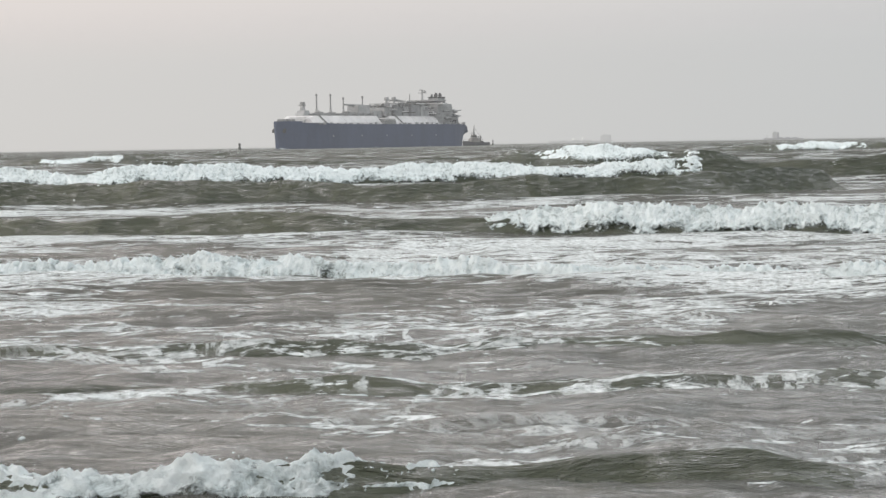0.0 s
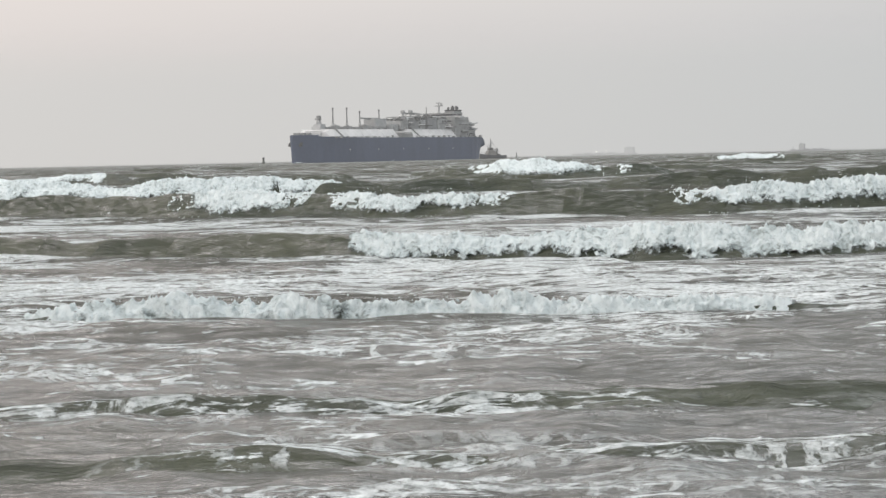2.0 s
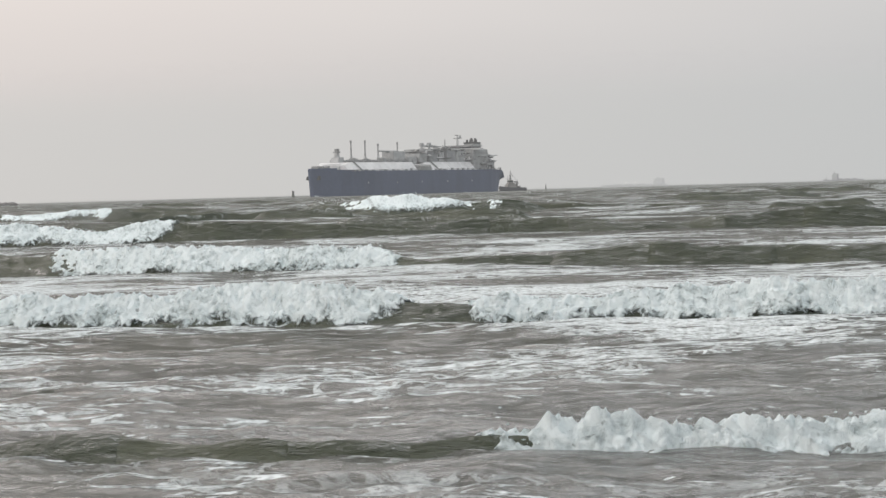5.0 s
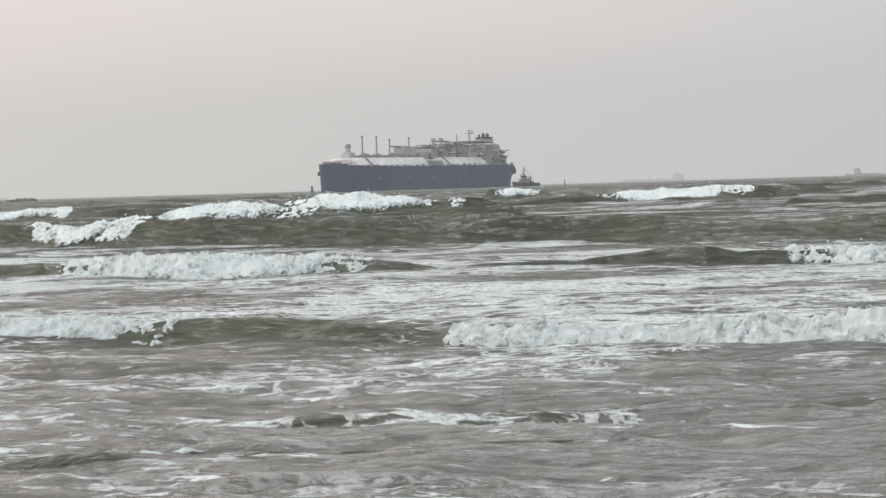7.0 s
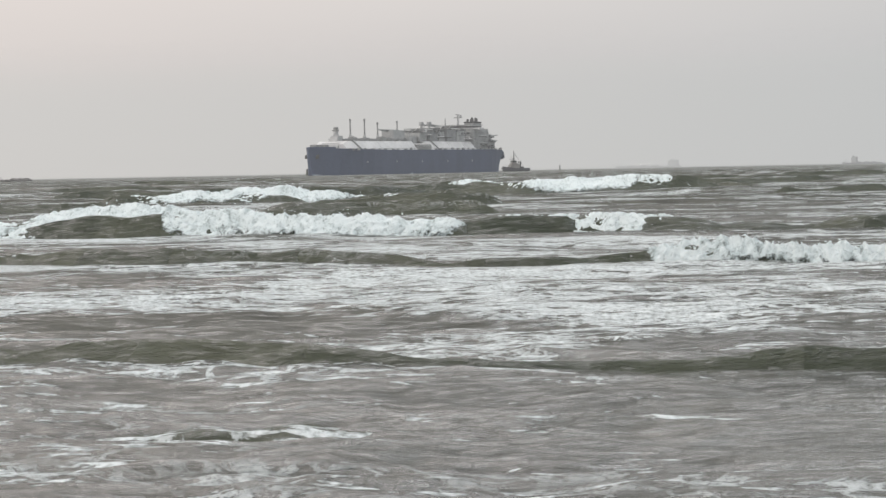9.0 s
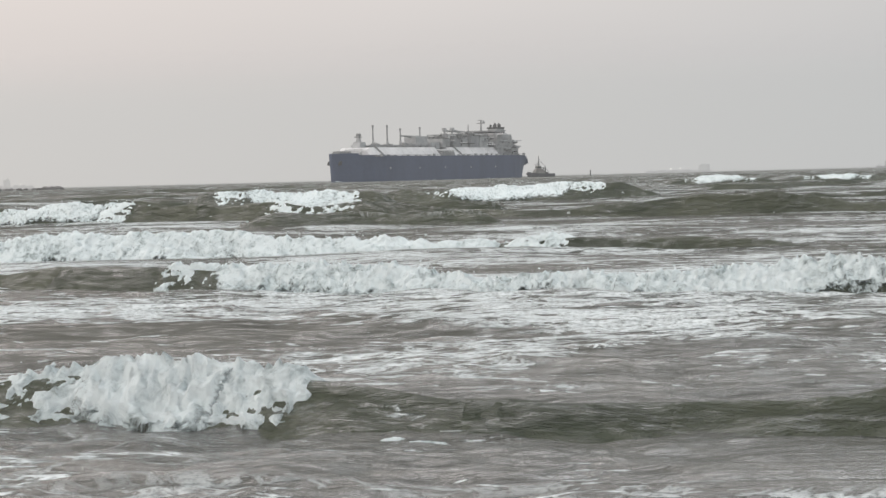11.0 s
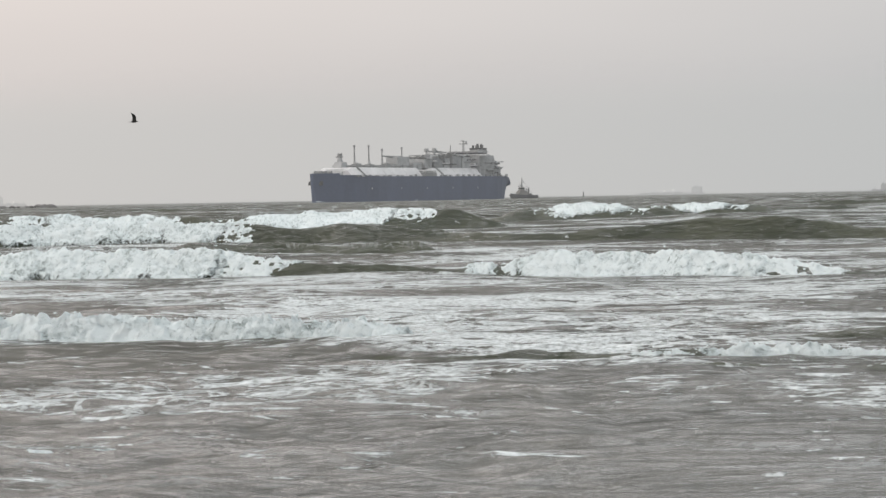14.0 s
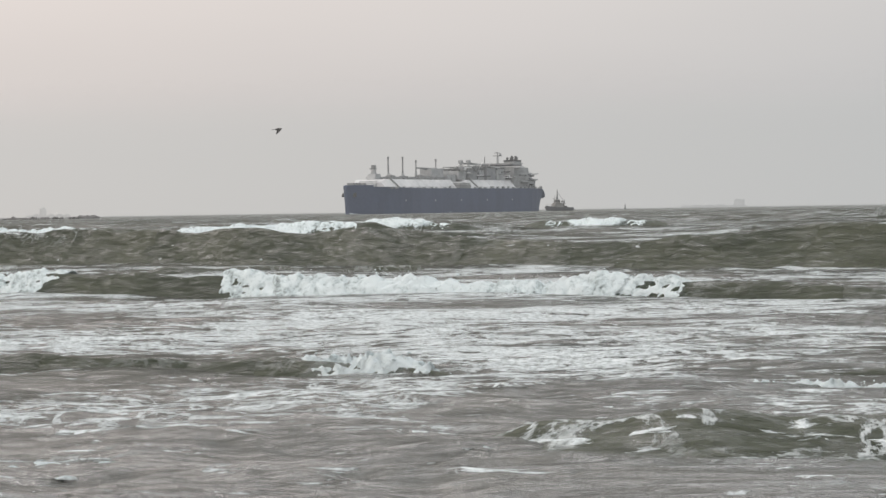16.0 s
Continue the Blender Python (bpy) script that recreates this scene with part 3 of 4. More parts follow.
surf_wave("long breaking wave with white foam roller", 0.72, 1.9, 14, 4, 124, 76, 1, [
    (0, 55.6, 53.8, 52.3, 50.2, 47.5, 0.05, "0000000000000000011111111111"),
    (1, 56.0, 54.5, 52.2, 48.5, 45.1, 0.05, "0000000000000001111111111111"),
    (1.5, 55.1, 53.0, 50.6, 46.9, 45.5, 0.04, "0000000000000111111111111111"),
    (2.5, 51.4, 47.7, 44.0, 43.2, 41.1, -0.02, "0000000000111111111111111111"),
    (3.5, 45.3, 43.1, 40.8, 38.7, 36.7, -0.01, "0000001111111111111111111111"),
    (4.2, 42.8, 39.8, 37.8, 35.8, 34.3, 0.03, "1111111111111111111111111111"),
    (6.5, 33.5, 32.4, 30.7, 27.7, 26.3, -0.17, "1111111111111001111111111111"),
    (7, 33.6, 32.1, 29.7, 26.3, 24.5, -0.21, "1111111110000011111111111111"),
    (7.5, 35.8, 33.6, 30.0, 26.4, 24.2, -0.20, "1111111000000011111111111111"),
    (8, 32.5, 29.7, 26.0, 23.5, 21.3, -0.24, "1111111100001111111111111111"),
    (8.5, 27.1, 26.2, 23.6, 23.2, 22.3, -0.28, "0000000000000111111111111111"),
    (9.8, 24.8, 23.6, 20.8, 20.2, 18.9, -0.14, "0000000001111000000000000000"),
    (11, 20.9, 19.8, 17.9, 16.8, 15.7, -0.10, "0000000001110000000000000000"),
    (11.5, 19.6, 18.5, 16.5, 15.6, 14.5, -0.17, "1111111111100000000000000000"),
    (12, 17.6, 16.5, 14.8, 13.7, 12.6, -0.23, "1111111111110000000000000000"),
    (12.5, 16.2, 15.3, 14.3, 13.2, 12.3, -0.41, "1111111111110000000000000000"),
    (13.3, 12.8, 12.5, 12.2, 11.8, 11.5, -0.43, "1111111111110000000000000000")])
surf_wave("steep olive-brown wave breaking into white foam", 0.95, 2.7, 15, 5, 100, 66, 0.85, [
    (0, 83.3, 82.9, 80.0, 81.3, 86.1, 0.26, "000000000000000000000000000000"),
    (1, 88.4, 83.9, 78.3, 74.8, 77.2, 0.38, "000000000000000010000000000000"),
    (1.5, 86.4, 81.4, 75.7, 77.2, 78.3, 0.27, "000000000000001100000000011111"),
    (2, 89.9, 84.2, 78.6, 76.5, 75.4, 0.27, "000000001111011111000001111111"),
    (2.5, 82.0, 76.3, 70.7, 71.2, 70.1, 0.11, "000000111111111111000111111111"),
    (3, 74.6, 71.2, 66.9, 65.4, 64.0, 0.05, "000000011111111111101111111111"),
    (3.5, 77.8, 72.1, 66.5, 66.0, 61.0, 0.01, "000001111111111111111111111111"),
    (4.2, 72.7, 67.0, 61.4, 63.0, 62.3, -0.03, "000000111111111111111111111111"),
    (6.5, 66.7, 61.1, 56.6, 50.9, 45.2, -0.22, "000011111111110000000000000000"),
    (7, 62.2, 56.5, 54.4, 53.5, 52.0, -0.26, "000000011111100000000011111111"),
    (7.5, 58.1, 54.0, 52.8, 47.6, 45.7, -0.28, "000000111111000000001111111111"),
    (8.5, 54.2, 52.6, 48.7, 47.3, 45.8, -0.31, "111111111111000000011111111111"),
    (9.8, 53.6, 50.8, 46.4, 43.9, 41.7, -0.27, "000000000000000111111111111111"),
    (11, 47.7, 44.7, 40.2, 36.0, 33.5, -0.26, "000000000011111111111111111111"),
    (12, 40.9, 39.4, 36.2, 35.0, 33.5, -0.30, "111111111111111111111111111111"),
    (13, 39.3, 37.7, 35.1, 32.6, 31.0, -0.34, "111111111111111110000000000000"),
    (13.5, 36.2, 35.1, 33.4, 30.7, 29.6, -0.39, "111111111111111110000000000000"),
    (14, 36.4, 34.3, 31.6, 27.9, 25.9, -0.46, "111111111111111100000000000000"),
    (15, 34.7, 32.0, 29.7, 24.6, 21.9, -0.52, "111111111111100000000000000000"),
    (15.5, 32.6, 30.6, 28.1, 24.9, 22.9, -0.57, "111111111111111000000000000000"),
    (16, 31.8, 30.1, 27.3, 25.3, 23.6, -0.48, "000000000000010000000000000000")])
surf_wave("large outer breaker with broken white crest", 1.35, 3.9, 16, 7, 90, 60, 0.7, [
    (0, 116.6, 115.1, 119.1, 119.4, 119.5, 0.09, "11111111111111111111111111000000"),
    (1, 126.6, 127.1, 130.9, 129.0, 124.8, 0.23, "11111111111111111111111111000000"),
    (1.5, 122.1, 127.1, 126.9, 134.8, 132.5, 0.15, "11111111111111110000000000000000"),
    (2.5, 128.1, 120.4, 116.5, 115.6, 111.5, 0.06, "11111111111111000001111110000000"),
    (3.5, 133.8, 125.1, 116.3, 110.6, 101.8, -0.11, "11111111111111110000000000000000"),
    (4.2, 108.2, 112.4, 114.4, 115.6, 115.6, -0.08, "11111111111100000000000000000000"),
    (6.5, 98.2, 89.4, 80.7, 71.9, 63.1, -0.04, "11111111100000000000000000000000"),
    (7, 97.1, 88.3, 79.6, 71.5, 62.7, 0.19, "00000011100000000000000000000000"),
    (7.5, 86.5, 77.8, 69.0, 70.7, 62.0, 0.06, "00000001100000000000000000000000"),
    (8, 85.5, 76.7, 67.9, 63.1, 55.4, -0.14, "11111111100000000011100000000000"),
    (8.5, 81.0, 79.1, 72.1, 72.1, 70.2, -0.20, "11111111000111110111100000000000"),
    (11, 65.1, 63.3, 62.4, 55.6, 53.8, -0.50, "11111111111111111000000000000000"),
    (12, 60.1, 61.2, 62.9, 63.1, 64.2, -0.44, "11111111111100000000011111111111"),
    (12.5, 69.2, 66.4, 62.2, 56.8, 54.0, -0.45, "11111111111011000000111111111111"),
    (13.5, 78.7, 73.1, 64.9, 56.1, 47.3, -0.32, "00000000000111000111111111111111"),
    (14, 67.5, 64.1, 58.1, 53.7, 50.3, -0.43, "11111111111110001111100000000000"),
    (15, 66.6, 62.3, 53.5, 61.0, 59.3, -0.42, "11111111111110111111100000000000"),
    (15.5, 62.8, 60.1, 51.4, 53.2, 50.7, -0.45, "11111111111101111111000000000000"),
    (16, 63.3, 59.5, 51.2, 47.7, 44.0, -0.46, "11111111100011111100000000000000")])
surf_wave("steep unbroken olive-brown wave on the bar", 1.5, 4.6, 13, 34, 90, 60, 0.6, [
    (0, 203.0, 199.8, 196.6, 195.1, 193.3, -1.17, "00000000000000000000000000"),
    (8.5, 197.1, 204.6, 212.8, 211.8, 208.7, -0.45, "00000000000000000000000000"),
    (11, 119.8, 113.9, 108.0, 102.4, 98.5, -0.22, "11110000110000000000000000"),
    (12, 123.2, 115.0, 106.7, 115.0, 123.2, -0.05, "00000011100000000000000000"),
    (13.5, 120.6, 115.4, 116.9, 112.1, 109.4, -0.00, "11111110000000000000000000"),
    (14, 107.6, 105.5, 103.5, 97.6, 94.4, -0.26, "11111111000000000000000000"),
    (15, 102.3, 94.1, 85.8, 77.5, 69.2, -0.26, "11111000000000000000000000"),
    (16, 96.4, 88.1, 79.8, 71.6, 63.3, 0.34, "00000000000000000000000000")])
long_wave("small foaming wave over shallow water", 0.36, 0.9, 9.45,
    [(0, -0.0, 60.0, -0.5, -12), (11, -6.9, 37.0, -0.4, -12), (12.5, -8.0, 33.0, 0, -12), (13, -8.4, 31.9, 0, -12), (14, -8.8, 30.3, 0, -12), (15, -9.3, 28.1, -0.03, -8), (16, -9.6, 27.1, -0.1, -8)],
    [(12.5, "0000011111111111"), (13, "0000011111111111"), (13.5, "0000111111111111"), (14, "0001111111111111"), (14.5, "0000111111111111"), (15, "0000011111111111"), (15.5, "0000111111111111")], 6)
whitecap("white-crested wave breaking on the outer bar", 2.0, 15.0,
    [(0, 24.8, 203.6), (0.5, 22.3, 203.4), (1, 19.3, 195.4), (1.5, 17.1, 196.2), (2, 15.5, 204.3), (2.5, 12.3, 203.9), (3, 9.9, 206.7), (3.5, 7.5, 207.1), (4, 4.1, 215.6), (6.5, -5.1, 189.0), (7, -6.8, 184.6), (7.5, -8.4, 167.4), (8, -9.9, 167.9), (8.5, -11.8, 166.0)], 8)
whitecap("white-crested wave breaking on the outer bar", 2.0, 12.0,
    [(6.5, -15.3, 149.3), (7, -15.3, 134.8), (7.5, -16.0, 119.1), (8, -16.2, 107.2), (8.5, -16.3, 100.5)], 9)
whitecap("white-crested wave breaking on the outer bar", 1.8, 16.0,
    [(6.5, 18.3, 183.5), (7, 24.1, 212.5), (7.5, 21.1, 204.8), (8, 20.0, 206.3), (8.5, 17.1, 201.0), (11, 3.8, 186.4), (11.5, 1.3, 181.7), (12, -0.9, 172.0), (12.5, -2.8, 167.4), (13, -6.9, 165.0), (13.5, -8.6, 161.3), (14, -10.8, 151.1), (14.5, -13.1, 153.3), (15, -16.0, 156.0), (15.5, -17.7, 156.7), (16, -20.6, 159.5)], 10)
whitecap("white-crested wave breaking on the outer bar", 1.7, 10.0,
    [(11, -14.1, 154.5), (11.5, -14.6, 142.9), (12, -16.1, 138.1), (12.5, -17.9, 131.8), (13, -20.1, 130.1), (13.5, -22.2, 128.7), (14, -23.8, 129.0), (14.5, -25.9, 130.4), (15, -28.3, 133.1), (15.5, -29.8, 135.9), (16, -33.9, 138.5)], 11)
whitecap("white-crested wave breaking on the outer bar", 1.3, 10.0,
    [(8.5, -19.4, 168.0), (11, -28.0, 142.5), (11.5, -32.3, 144.0), (12, -34.3, 145.1)], 12)
whitecap("white-crested wave breaking on the outer bar", 1.5, 11.0,
    [(11, 41.1, 327.9), (11.5, 32.2, 271.0), (12, 25.7, 234.3), (12.5, 22.5, 224.2), (13, 18.0, 203.6), (13.5, 15.6, 202.9), (14, 12.9, 200.7), (14.5, 9.7, 209.2), (15, 3.0, 217.0), (15.5, -1.5, 215.6), (16, -11.9, 222.6)], 13)
whitecap("white-crested wave breaking on the outer bar", 1.5, 10.0,
    [(11, 62.5, 339.7), (11.5, 50.1, 286.3), (12, 40.7, 244.1), (12.5, 37.5, 239.6), (13, 33.6, 223.6), (13.5, 30.6, 228.3), (14, 27.8, 234.1), (14.5, 23.0, 237.6), (15, 18.4, 232.4), (15.5, 15.0, 228.9), (16, 10.4, 227.3)], 14)
whitecap("white-crested wave breaking on the outer bar", 1.5, 12.0,
    [(0, -46.2, 319.0), (0.5, -40.9, 263.7), (1, -40.4, 250.0), (1.5, -41.8, 246.3), (2, -40.9, 236.8), (2.5, -40.0, 221.3), (3, -42.4, 237.2), (3.5, -44.2, 246.1), (4, -43.4, 241.2), (6.5, -44.8, 227.9), (7, -45.1, 206.4)], 15)
whitecap("white-crested wave breaking on the outer bar", 1.6, 19.0,
    [(0, 82.8, 369.4), (0.5, 105.7, 496.7), (1, 115.1, 556.2), (1.5, 98.0, 524.1), (2, 87.4, 494.8), (2.5, 73.8, 442.1), (3, 61.7, 415.7), (3.5, 47.8, 329.6), (4, 49.8, 355.3)], 16)
whitecap("white-crested wave breaking on the outer bar", 1.8, 7.0,
    [(6.5, 14.1, 321.5), (7, 12.2, 331.9), (7.5, 10.9, 304.6), (8, 7.4, 291.3), (8.5, 5.0, 283.8)], 17)
# unbroken swells
long_wave("smooth brown swell close to the shore", 0.34, 1.5, -8.0,
    [(0, 0, 22.1, 0, 1), (1, -0.3, 20.1, 0, 2), (2, -0.8, 18.2, 0, 1), (3, -1.2, 16.0, 0, 2), (5, -2, 12, -0.1, 0), (16, -6, -10, -0.4, 0)], [(0, "00000000000")], 31, 6, 1.0, 2.2)
long_wave("low foam-streaked swell close to the shore", 0.28, 1.5, -8.0,
    [(0, 0, 18.8, 0, 0), (1, -0.3, 16.8, 0, -1), (2, -0.8, 15.1, 0, 0), (3, -1.2, 13.7, 0, 0), (5, -2, 10, -0.1, 0), (16, -6, -12, -0.4, 0)], [(0, "00000000000")], 32, 6, 1.0, 2.2)
long_wave("curling near wave with torn white foam", 0.33, 0.8, -4.0,
    [(0, 0, 13.6, 0.03, 2), (0.5, -0.2, 12.3, -0.2, 4), (2, -1, 9, -0.2, 4), (16, -6, -16, -0.6, 0)], [(0, "0111110000"), (16, "0111110000")], 33, 2)


def offshore_swells():
    """Unbroken swells further out, running in side by side."""
    rng = random.Random(21)
    for k in range(16):
        wave = tagged(new("rolling_swell"), "dark unbroken swell running in from open sea", "wave", "offshore swells")
        y0 = 120.0 * 1.115 ** k + rng.uniform(-6, 6)
        high = rng.uniform(0.75, 1.15)
        size = rng.uniform(14, 30) * (0.7 + 0.3 * k / 8)
        child("water_face", ridge_mesh(-size / 2, size / 2, high, 200 + k), wave)
        x0 = rng.uniform(-0.2, 0.2) * y0
        speed = 5.5 + 0.12 * k
        turn = rng.uniform(-14, 4)
        MOVES.append((wave, [(0.0, pose(x0 + 6, y0 + speed * 6, -0.25, 0, 0, turn)), (6.0, pose(x0, y0, 0.05, 0, 0, turn)), (12.0, pose(x0 - 5, y0 - speed * 4, -0.05, 0, 0, turn)), (16.0, pose(x0 - 8, y0 - speed * 7, -0.5, 0, 0, turn))]))


offshore_swells()

long_wave("dark swell heaving up in the shallows", 0.5, 1.5, -1.5,
    [(0, 9, 60, -0.8, -8), (12, 6, 31, -0.45, -8), (14, 5.2, 25, -0.15, -8), (15, 4.6, 22.3, 0, -8), (16, 3.8, 19.4, 0, -10)], [(0, "00000")], 35, 3, 1.0, 1.8)
long_wave("low dark swell in the shallows", 0.34, 1.5, -6.0,
    [(0, 0, 50, -0.6, 4), (4.5, 0, 27, -0.2, 4), (6.5, 0, 20.6, -0.08, 6), (7.5, -0.4, 19.4, -0.09, 4), (8.5, -0.8, 18.2, -0.1, 2), (11, -2, 13.5, -0.1, 0), (16, -5, 2, -0.4, 0)], [(0, "00000000")], 36, 2, 1.0, 2.4)

# rafts of spent foam drifting in the shallows
foam_patch("ragged raft of thin white foam on the shallows", 1.8, 2.2, [(0, -0.3, 18.7), (0.5, -0.6, 18.5), (1, -0.95, 18.3), (1.5, -1.3, 18.3), (2, -1.5, 18.3), (2.5, -1.75, 18.1), (3, -1.8, 17.6)], 61)
foam_patch("bright white foam raft on the shallows", 2.0, 1.6, [(0, -2.8, 17.3), (1, -2.85, 17.2), (2, -3.1, 17.1), (3, -3.4, 17.2)], 62)
foam_patch("small white foam raft with open holes", 1.0, 1.7, [(6.5, 0.0, 19.2), (7, -0.15, 20.0), (7.5, -0.45, 20.1), (8, -0.75, 20.1), (8.5, -1.2, 20.1)], 63)
foam_patch("ring-shaped white foam raft on the shallows", 1.7, 1.7, [(6.5, -2.5, 17.8), (7, -2.85, 18.6), (7.5, -3.05, 19.2), (8, -3.2, 19.4), (8.5, -3.4, 19.1)], 64)
foam_patch("torn strip of white foam on the shallows", 1.2, 1.3, [(0, 2.6, 20.0), (0.5, 1.9, 19.8), (1, 1.4, 19.6), (1.5, 1.0, 19.6)], 65)
foam_patch("thin scattered foam on the shallows", 1.2, 1.6, [(11, -0.7, 18.1), (11.5, -0.72, 18.1), (12, -0.8, 17.8)], 66)
foam_patch("thin scattered foam on the shallows", 2.0, 1.6, [(13.5, -4.0, 18.9), (15, -4.0, 19.3), (16, -4.3, 18.9)], 67)


# ---------- the gas carrier ----------
def build_carrier():
    ship = tagged(new("gas_carrier"), "large navy-hulled gas carrier ship with white deck structures under way", "ship")
    # hull: x to the bow, y to port, z above the water
    rings = []
    for x in [-138.6, -138.2, -137.4, -136.2, -134, -131, -128, -126, -118, -108, -90, -60, 0, 50, 70, 85, 100, 112, 122, 130, 136, 140, 142.5, 143.5, 144.5, 145.5, 146.3]:
        deck = 20.0 + 1.9 * max(0.0, (x - 60) / 88) ** 1.5 - 7.5 * (1 - math.sqrt(max(0.0, 1 - max(0.0, (-127.5 - x) / 11.1) ** 2)))
        keel = -4.0 if x > -127 else -4.0 + 13.0 * ((-127 - x) / 11.6) ** 2.4
        if x > 143.5:
            keel = -4.0 + (x - 143.5) / 2.8 * 22
        at_deck = 23.0 if -100 < x < 85 else 23 - 4.5 * ((-100 - x) / 38) ** 2 if x < 0 else 23 * (1 - ((x - 85) / 63.5) ** 2.3)
        at_keel = 22.5 if -90 < x < 60 else 22.5 * (1 - ((-90 - x) / 60) ** 3.2) if x < 0 else max(0.25, 22.5 * (1 - ((x - 60) / 86.5) ** 3.0))
        side = []
        for f in (0.0, 0.12, 0.3, 0.55, 0.8, 1.0):
            side.append((at_keel + (at_deck - at_keel) * f ** 1.4, keel + (deck - keel) * f))
        rings.append([(x, b, z) for b, z in side] + [(x, -b, z) for b, z in reversed(side)])
    part("hull", loft(rings), M_HULL, ship, "navy blue painted steel hull")
    part("bulwark", loft([[(x, b, 20.8), (x, b, 22.6), (x, -b, 22.6), (x, -b, 20.8)] for x, b in ((126, 12.6), (132, 10.6), (138, 7.6), (143, 4.0), (146.2, 1.0))]), M_HULL, ship)
    for sgn in (1, -1):
        anchor = rod((140.0, sgn * 4.6, 15.6), (142.0, sgn * 5.6, 15.2), 1.5, 1.2, 8)
        box(140.6, 142.6, sgn * 5.2 - 1.0, sgn * 5.2 + 1.0, 13.4, 15.2, 0.0, anchor)
        part("anchor", anchor, M_DARK, ship, "dark anchor in its pocket")
    for x in (96, 52, 12, -30, -72):
        part("hull_mark", box(x - 0.6, x + 0.6, 22.95, 23.1, 9.6, 10.9), M_CREAM, ship, "small pale mark on the hull")
    # white cargo trunk, in two lengths with the manifold between
    for x0, x1 in ((14.0, 116.0), (-85.0, -5.0)):
        prof = [(20.2, 19.8), (13.8, 27.2), (-13.8, 27.2), (-20.2, 19.8)]
        rs = []
        for x, inset in ((x0, 0.0), (x0 + 0.2, 0.0), (x1 - 5.0, 0.0), (x1, 4.0)):
            rs.append([(x, y * (1 - inset / 40), z if z < 20 else z - inset * 0.6) for y, z in prof])
        trunk = part("cargo_trunk", loft(rs), M_WHITE, ship, "white sloped cargo trunk cover")
        for k in range(3):
            xs = x0 + (x1 - x0 - 6) * (k + 0.7) / 3
            part("frame_rib", loft([[(xs + d, 20.4, 19.9), (xs + d, 13.9, 27.45), (xs + d, 13.5, 27.3), (xs + d, 20.0, 19.85)] for d in (-0.2, 0.2)]), M_WHITE, trunk)
        for k in range(1):
            xs = x1 - 16.0
            st = rod((xs, 20.6, 20.0), (xs + 4.5, 14.2, 27.6), 0.7, 0.7, 6)
            part("ladder", st, M_GREY, trunk, "grey inclined ladder")
    rack = bmesh.new()
    for y in (-9, -6.5, -3, 0.5, 4, 7.5):
        rod((-58, y, 28.6 + 0.25 * (y % 2)), (104, y, 28.6 + 0.25 * (y % 2)), 0.55, 0.55, 6, rack)
    part("pipe", rack, M_GREY, ship, "grey cargo pipes along the trunk top")
    for x in range(-50, 104, 11):
        sup = box(x - 0.3, x + 0.3, -10.5, 9.5, 27.0, 28.2)
        box(x - 0.25, x + 0.25, 8.6, 9.2, 28.1, 30.0, 0, sup)
        part("pipe_rack", sup, M_GREY, ship)
    for x, y, h in ((92, 6, 31.2), (72, 5, 30.8), (50, 7, 31.5), (34, 3, 31.0)):
        dome = box(x - 3.2, x + 3.2, y - 3.0, y + 3.0, 27.1, h - 0.8, 0.5)
        rod((x, y, h - 0.9), (x, y, h), 2.2, 1.2, 10, dome)
        part("tank_dome", dome, M_GREY, ship, "grey liquid dome with valves")
    # manifold
    mani = part("manifold_platform", box(-4.5, 13.5, 12.0, 22.6, 19.9, 23.2, 0.3), M_GREY, ship, "grey loading manifold platform")
    for k in range(5):
        part("manifold_pipe", rod((-3.0 + 3.8 * k, 10.0, 25.0), (-3.0 + 3.8 * k, 22.3, 24.0), 0.75, 0.75, 8), M_CREAM, mani)
    part("manifold_house", box(-3.0, 11.0, -8.0, 9.0, 19.9, 31.5, 0.4), M_CREAM, ship)
    # forecastle house and foremast
    fore = part("forward_house", box(100.0, 119.0, -8.5, 8.5, 20.6, 26.0, 0.4, None, 4.0), M_CREAM, ship, "off-white forward deck house")
    part("upper_house", box(102.5, 112.0, -4.0, 4.0, 26.0, 31.6, 0.4, None, 2.5), M_CREAM, fore)
    mast = part("foremast", rod((107.0, 0, 31.0), (107.0, 0, 36.6), 2.7, 1.4, 8), M_CREAM, ship)
    part("crosstree", box(106.3, 108.7, -3.0, 3.0, 35.3, 36.2, 0.2), M_GREY, mast)
    part("mast_light", box(105.4, 108.4, -1.6, 1.6, 36.2, 38.6, 0.3), M_GREY, mast)
    for x in (124, 132, 138):
        part("windlass", loft([[(x + d, y, z) for y, z in ((3.2, 22.2), (3.2, 24.4), (-3.2, 24.4), (-3.2, 22.2))] for d in (-1.4, 1.4)]), M_GREY, ship)
    # vent masts and the crane with its boom
    for x, top in ((86.0, 44.9), (64.8, 45.2), (44.9, 42.6), (14.3, 44.0)):
        v = part("vent_mast", rod((x, 0, 27.2), (x, 0, top), 0.75, 0.5, 8), M_GREY, ship, "tall grey vent mast")
        part("vent_head", rod((x, 0, top - 1.2), (x, 0, top + 0.6), 0.85, 0.8, 8), M_GREY, v)
        part("mast_foot", rod((x, 0, 27.2), (x, 0, 33.0), 1.5, 1.0, 8), M_CREAM, v)
    boom = rod((44.5, 0, 37.0), (17.0, 1.0, 36.4), 0.55, 0.9, 8)
    rod((44.5, 0, 37.0), (24.0, 1.0, 34.9), 0.3, 0.3, 6, boom)
    part("crane_boom", boom, M_GREY, ship, "grey crane boom resting level")
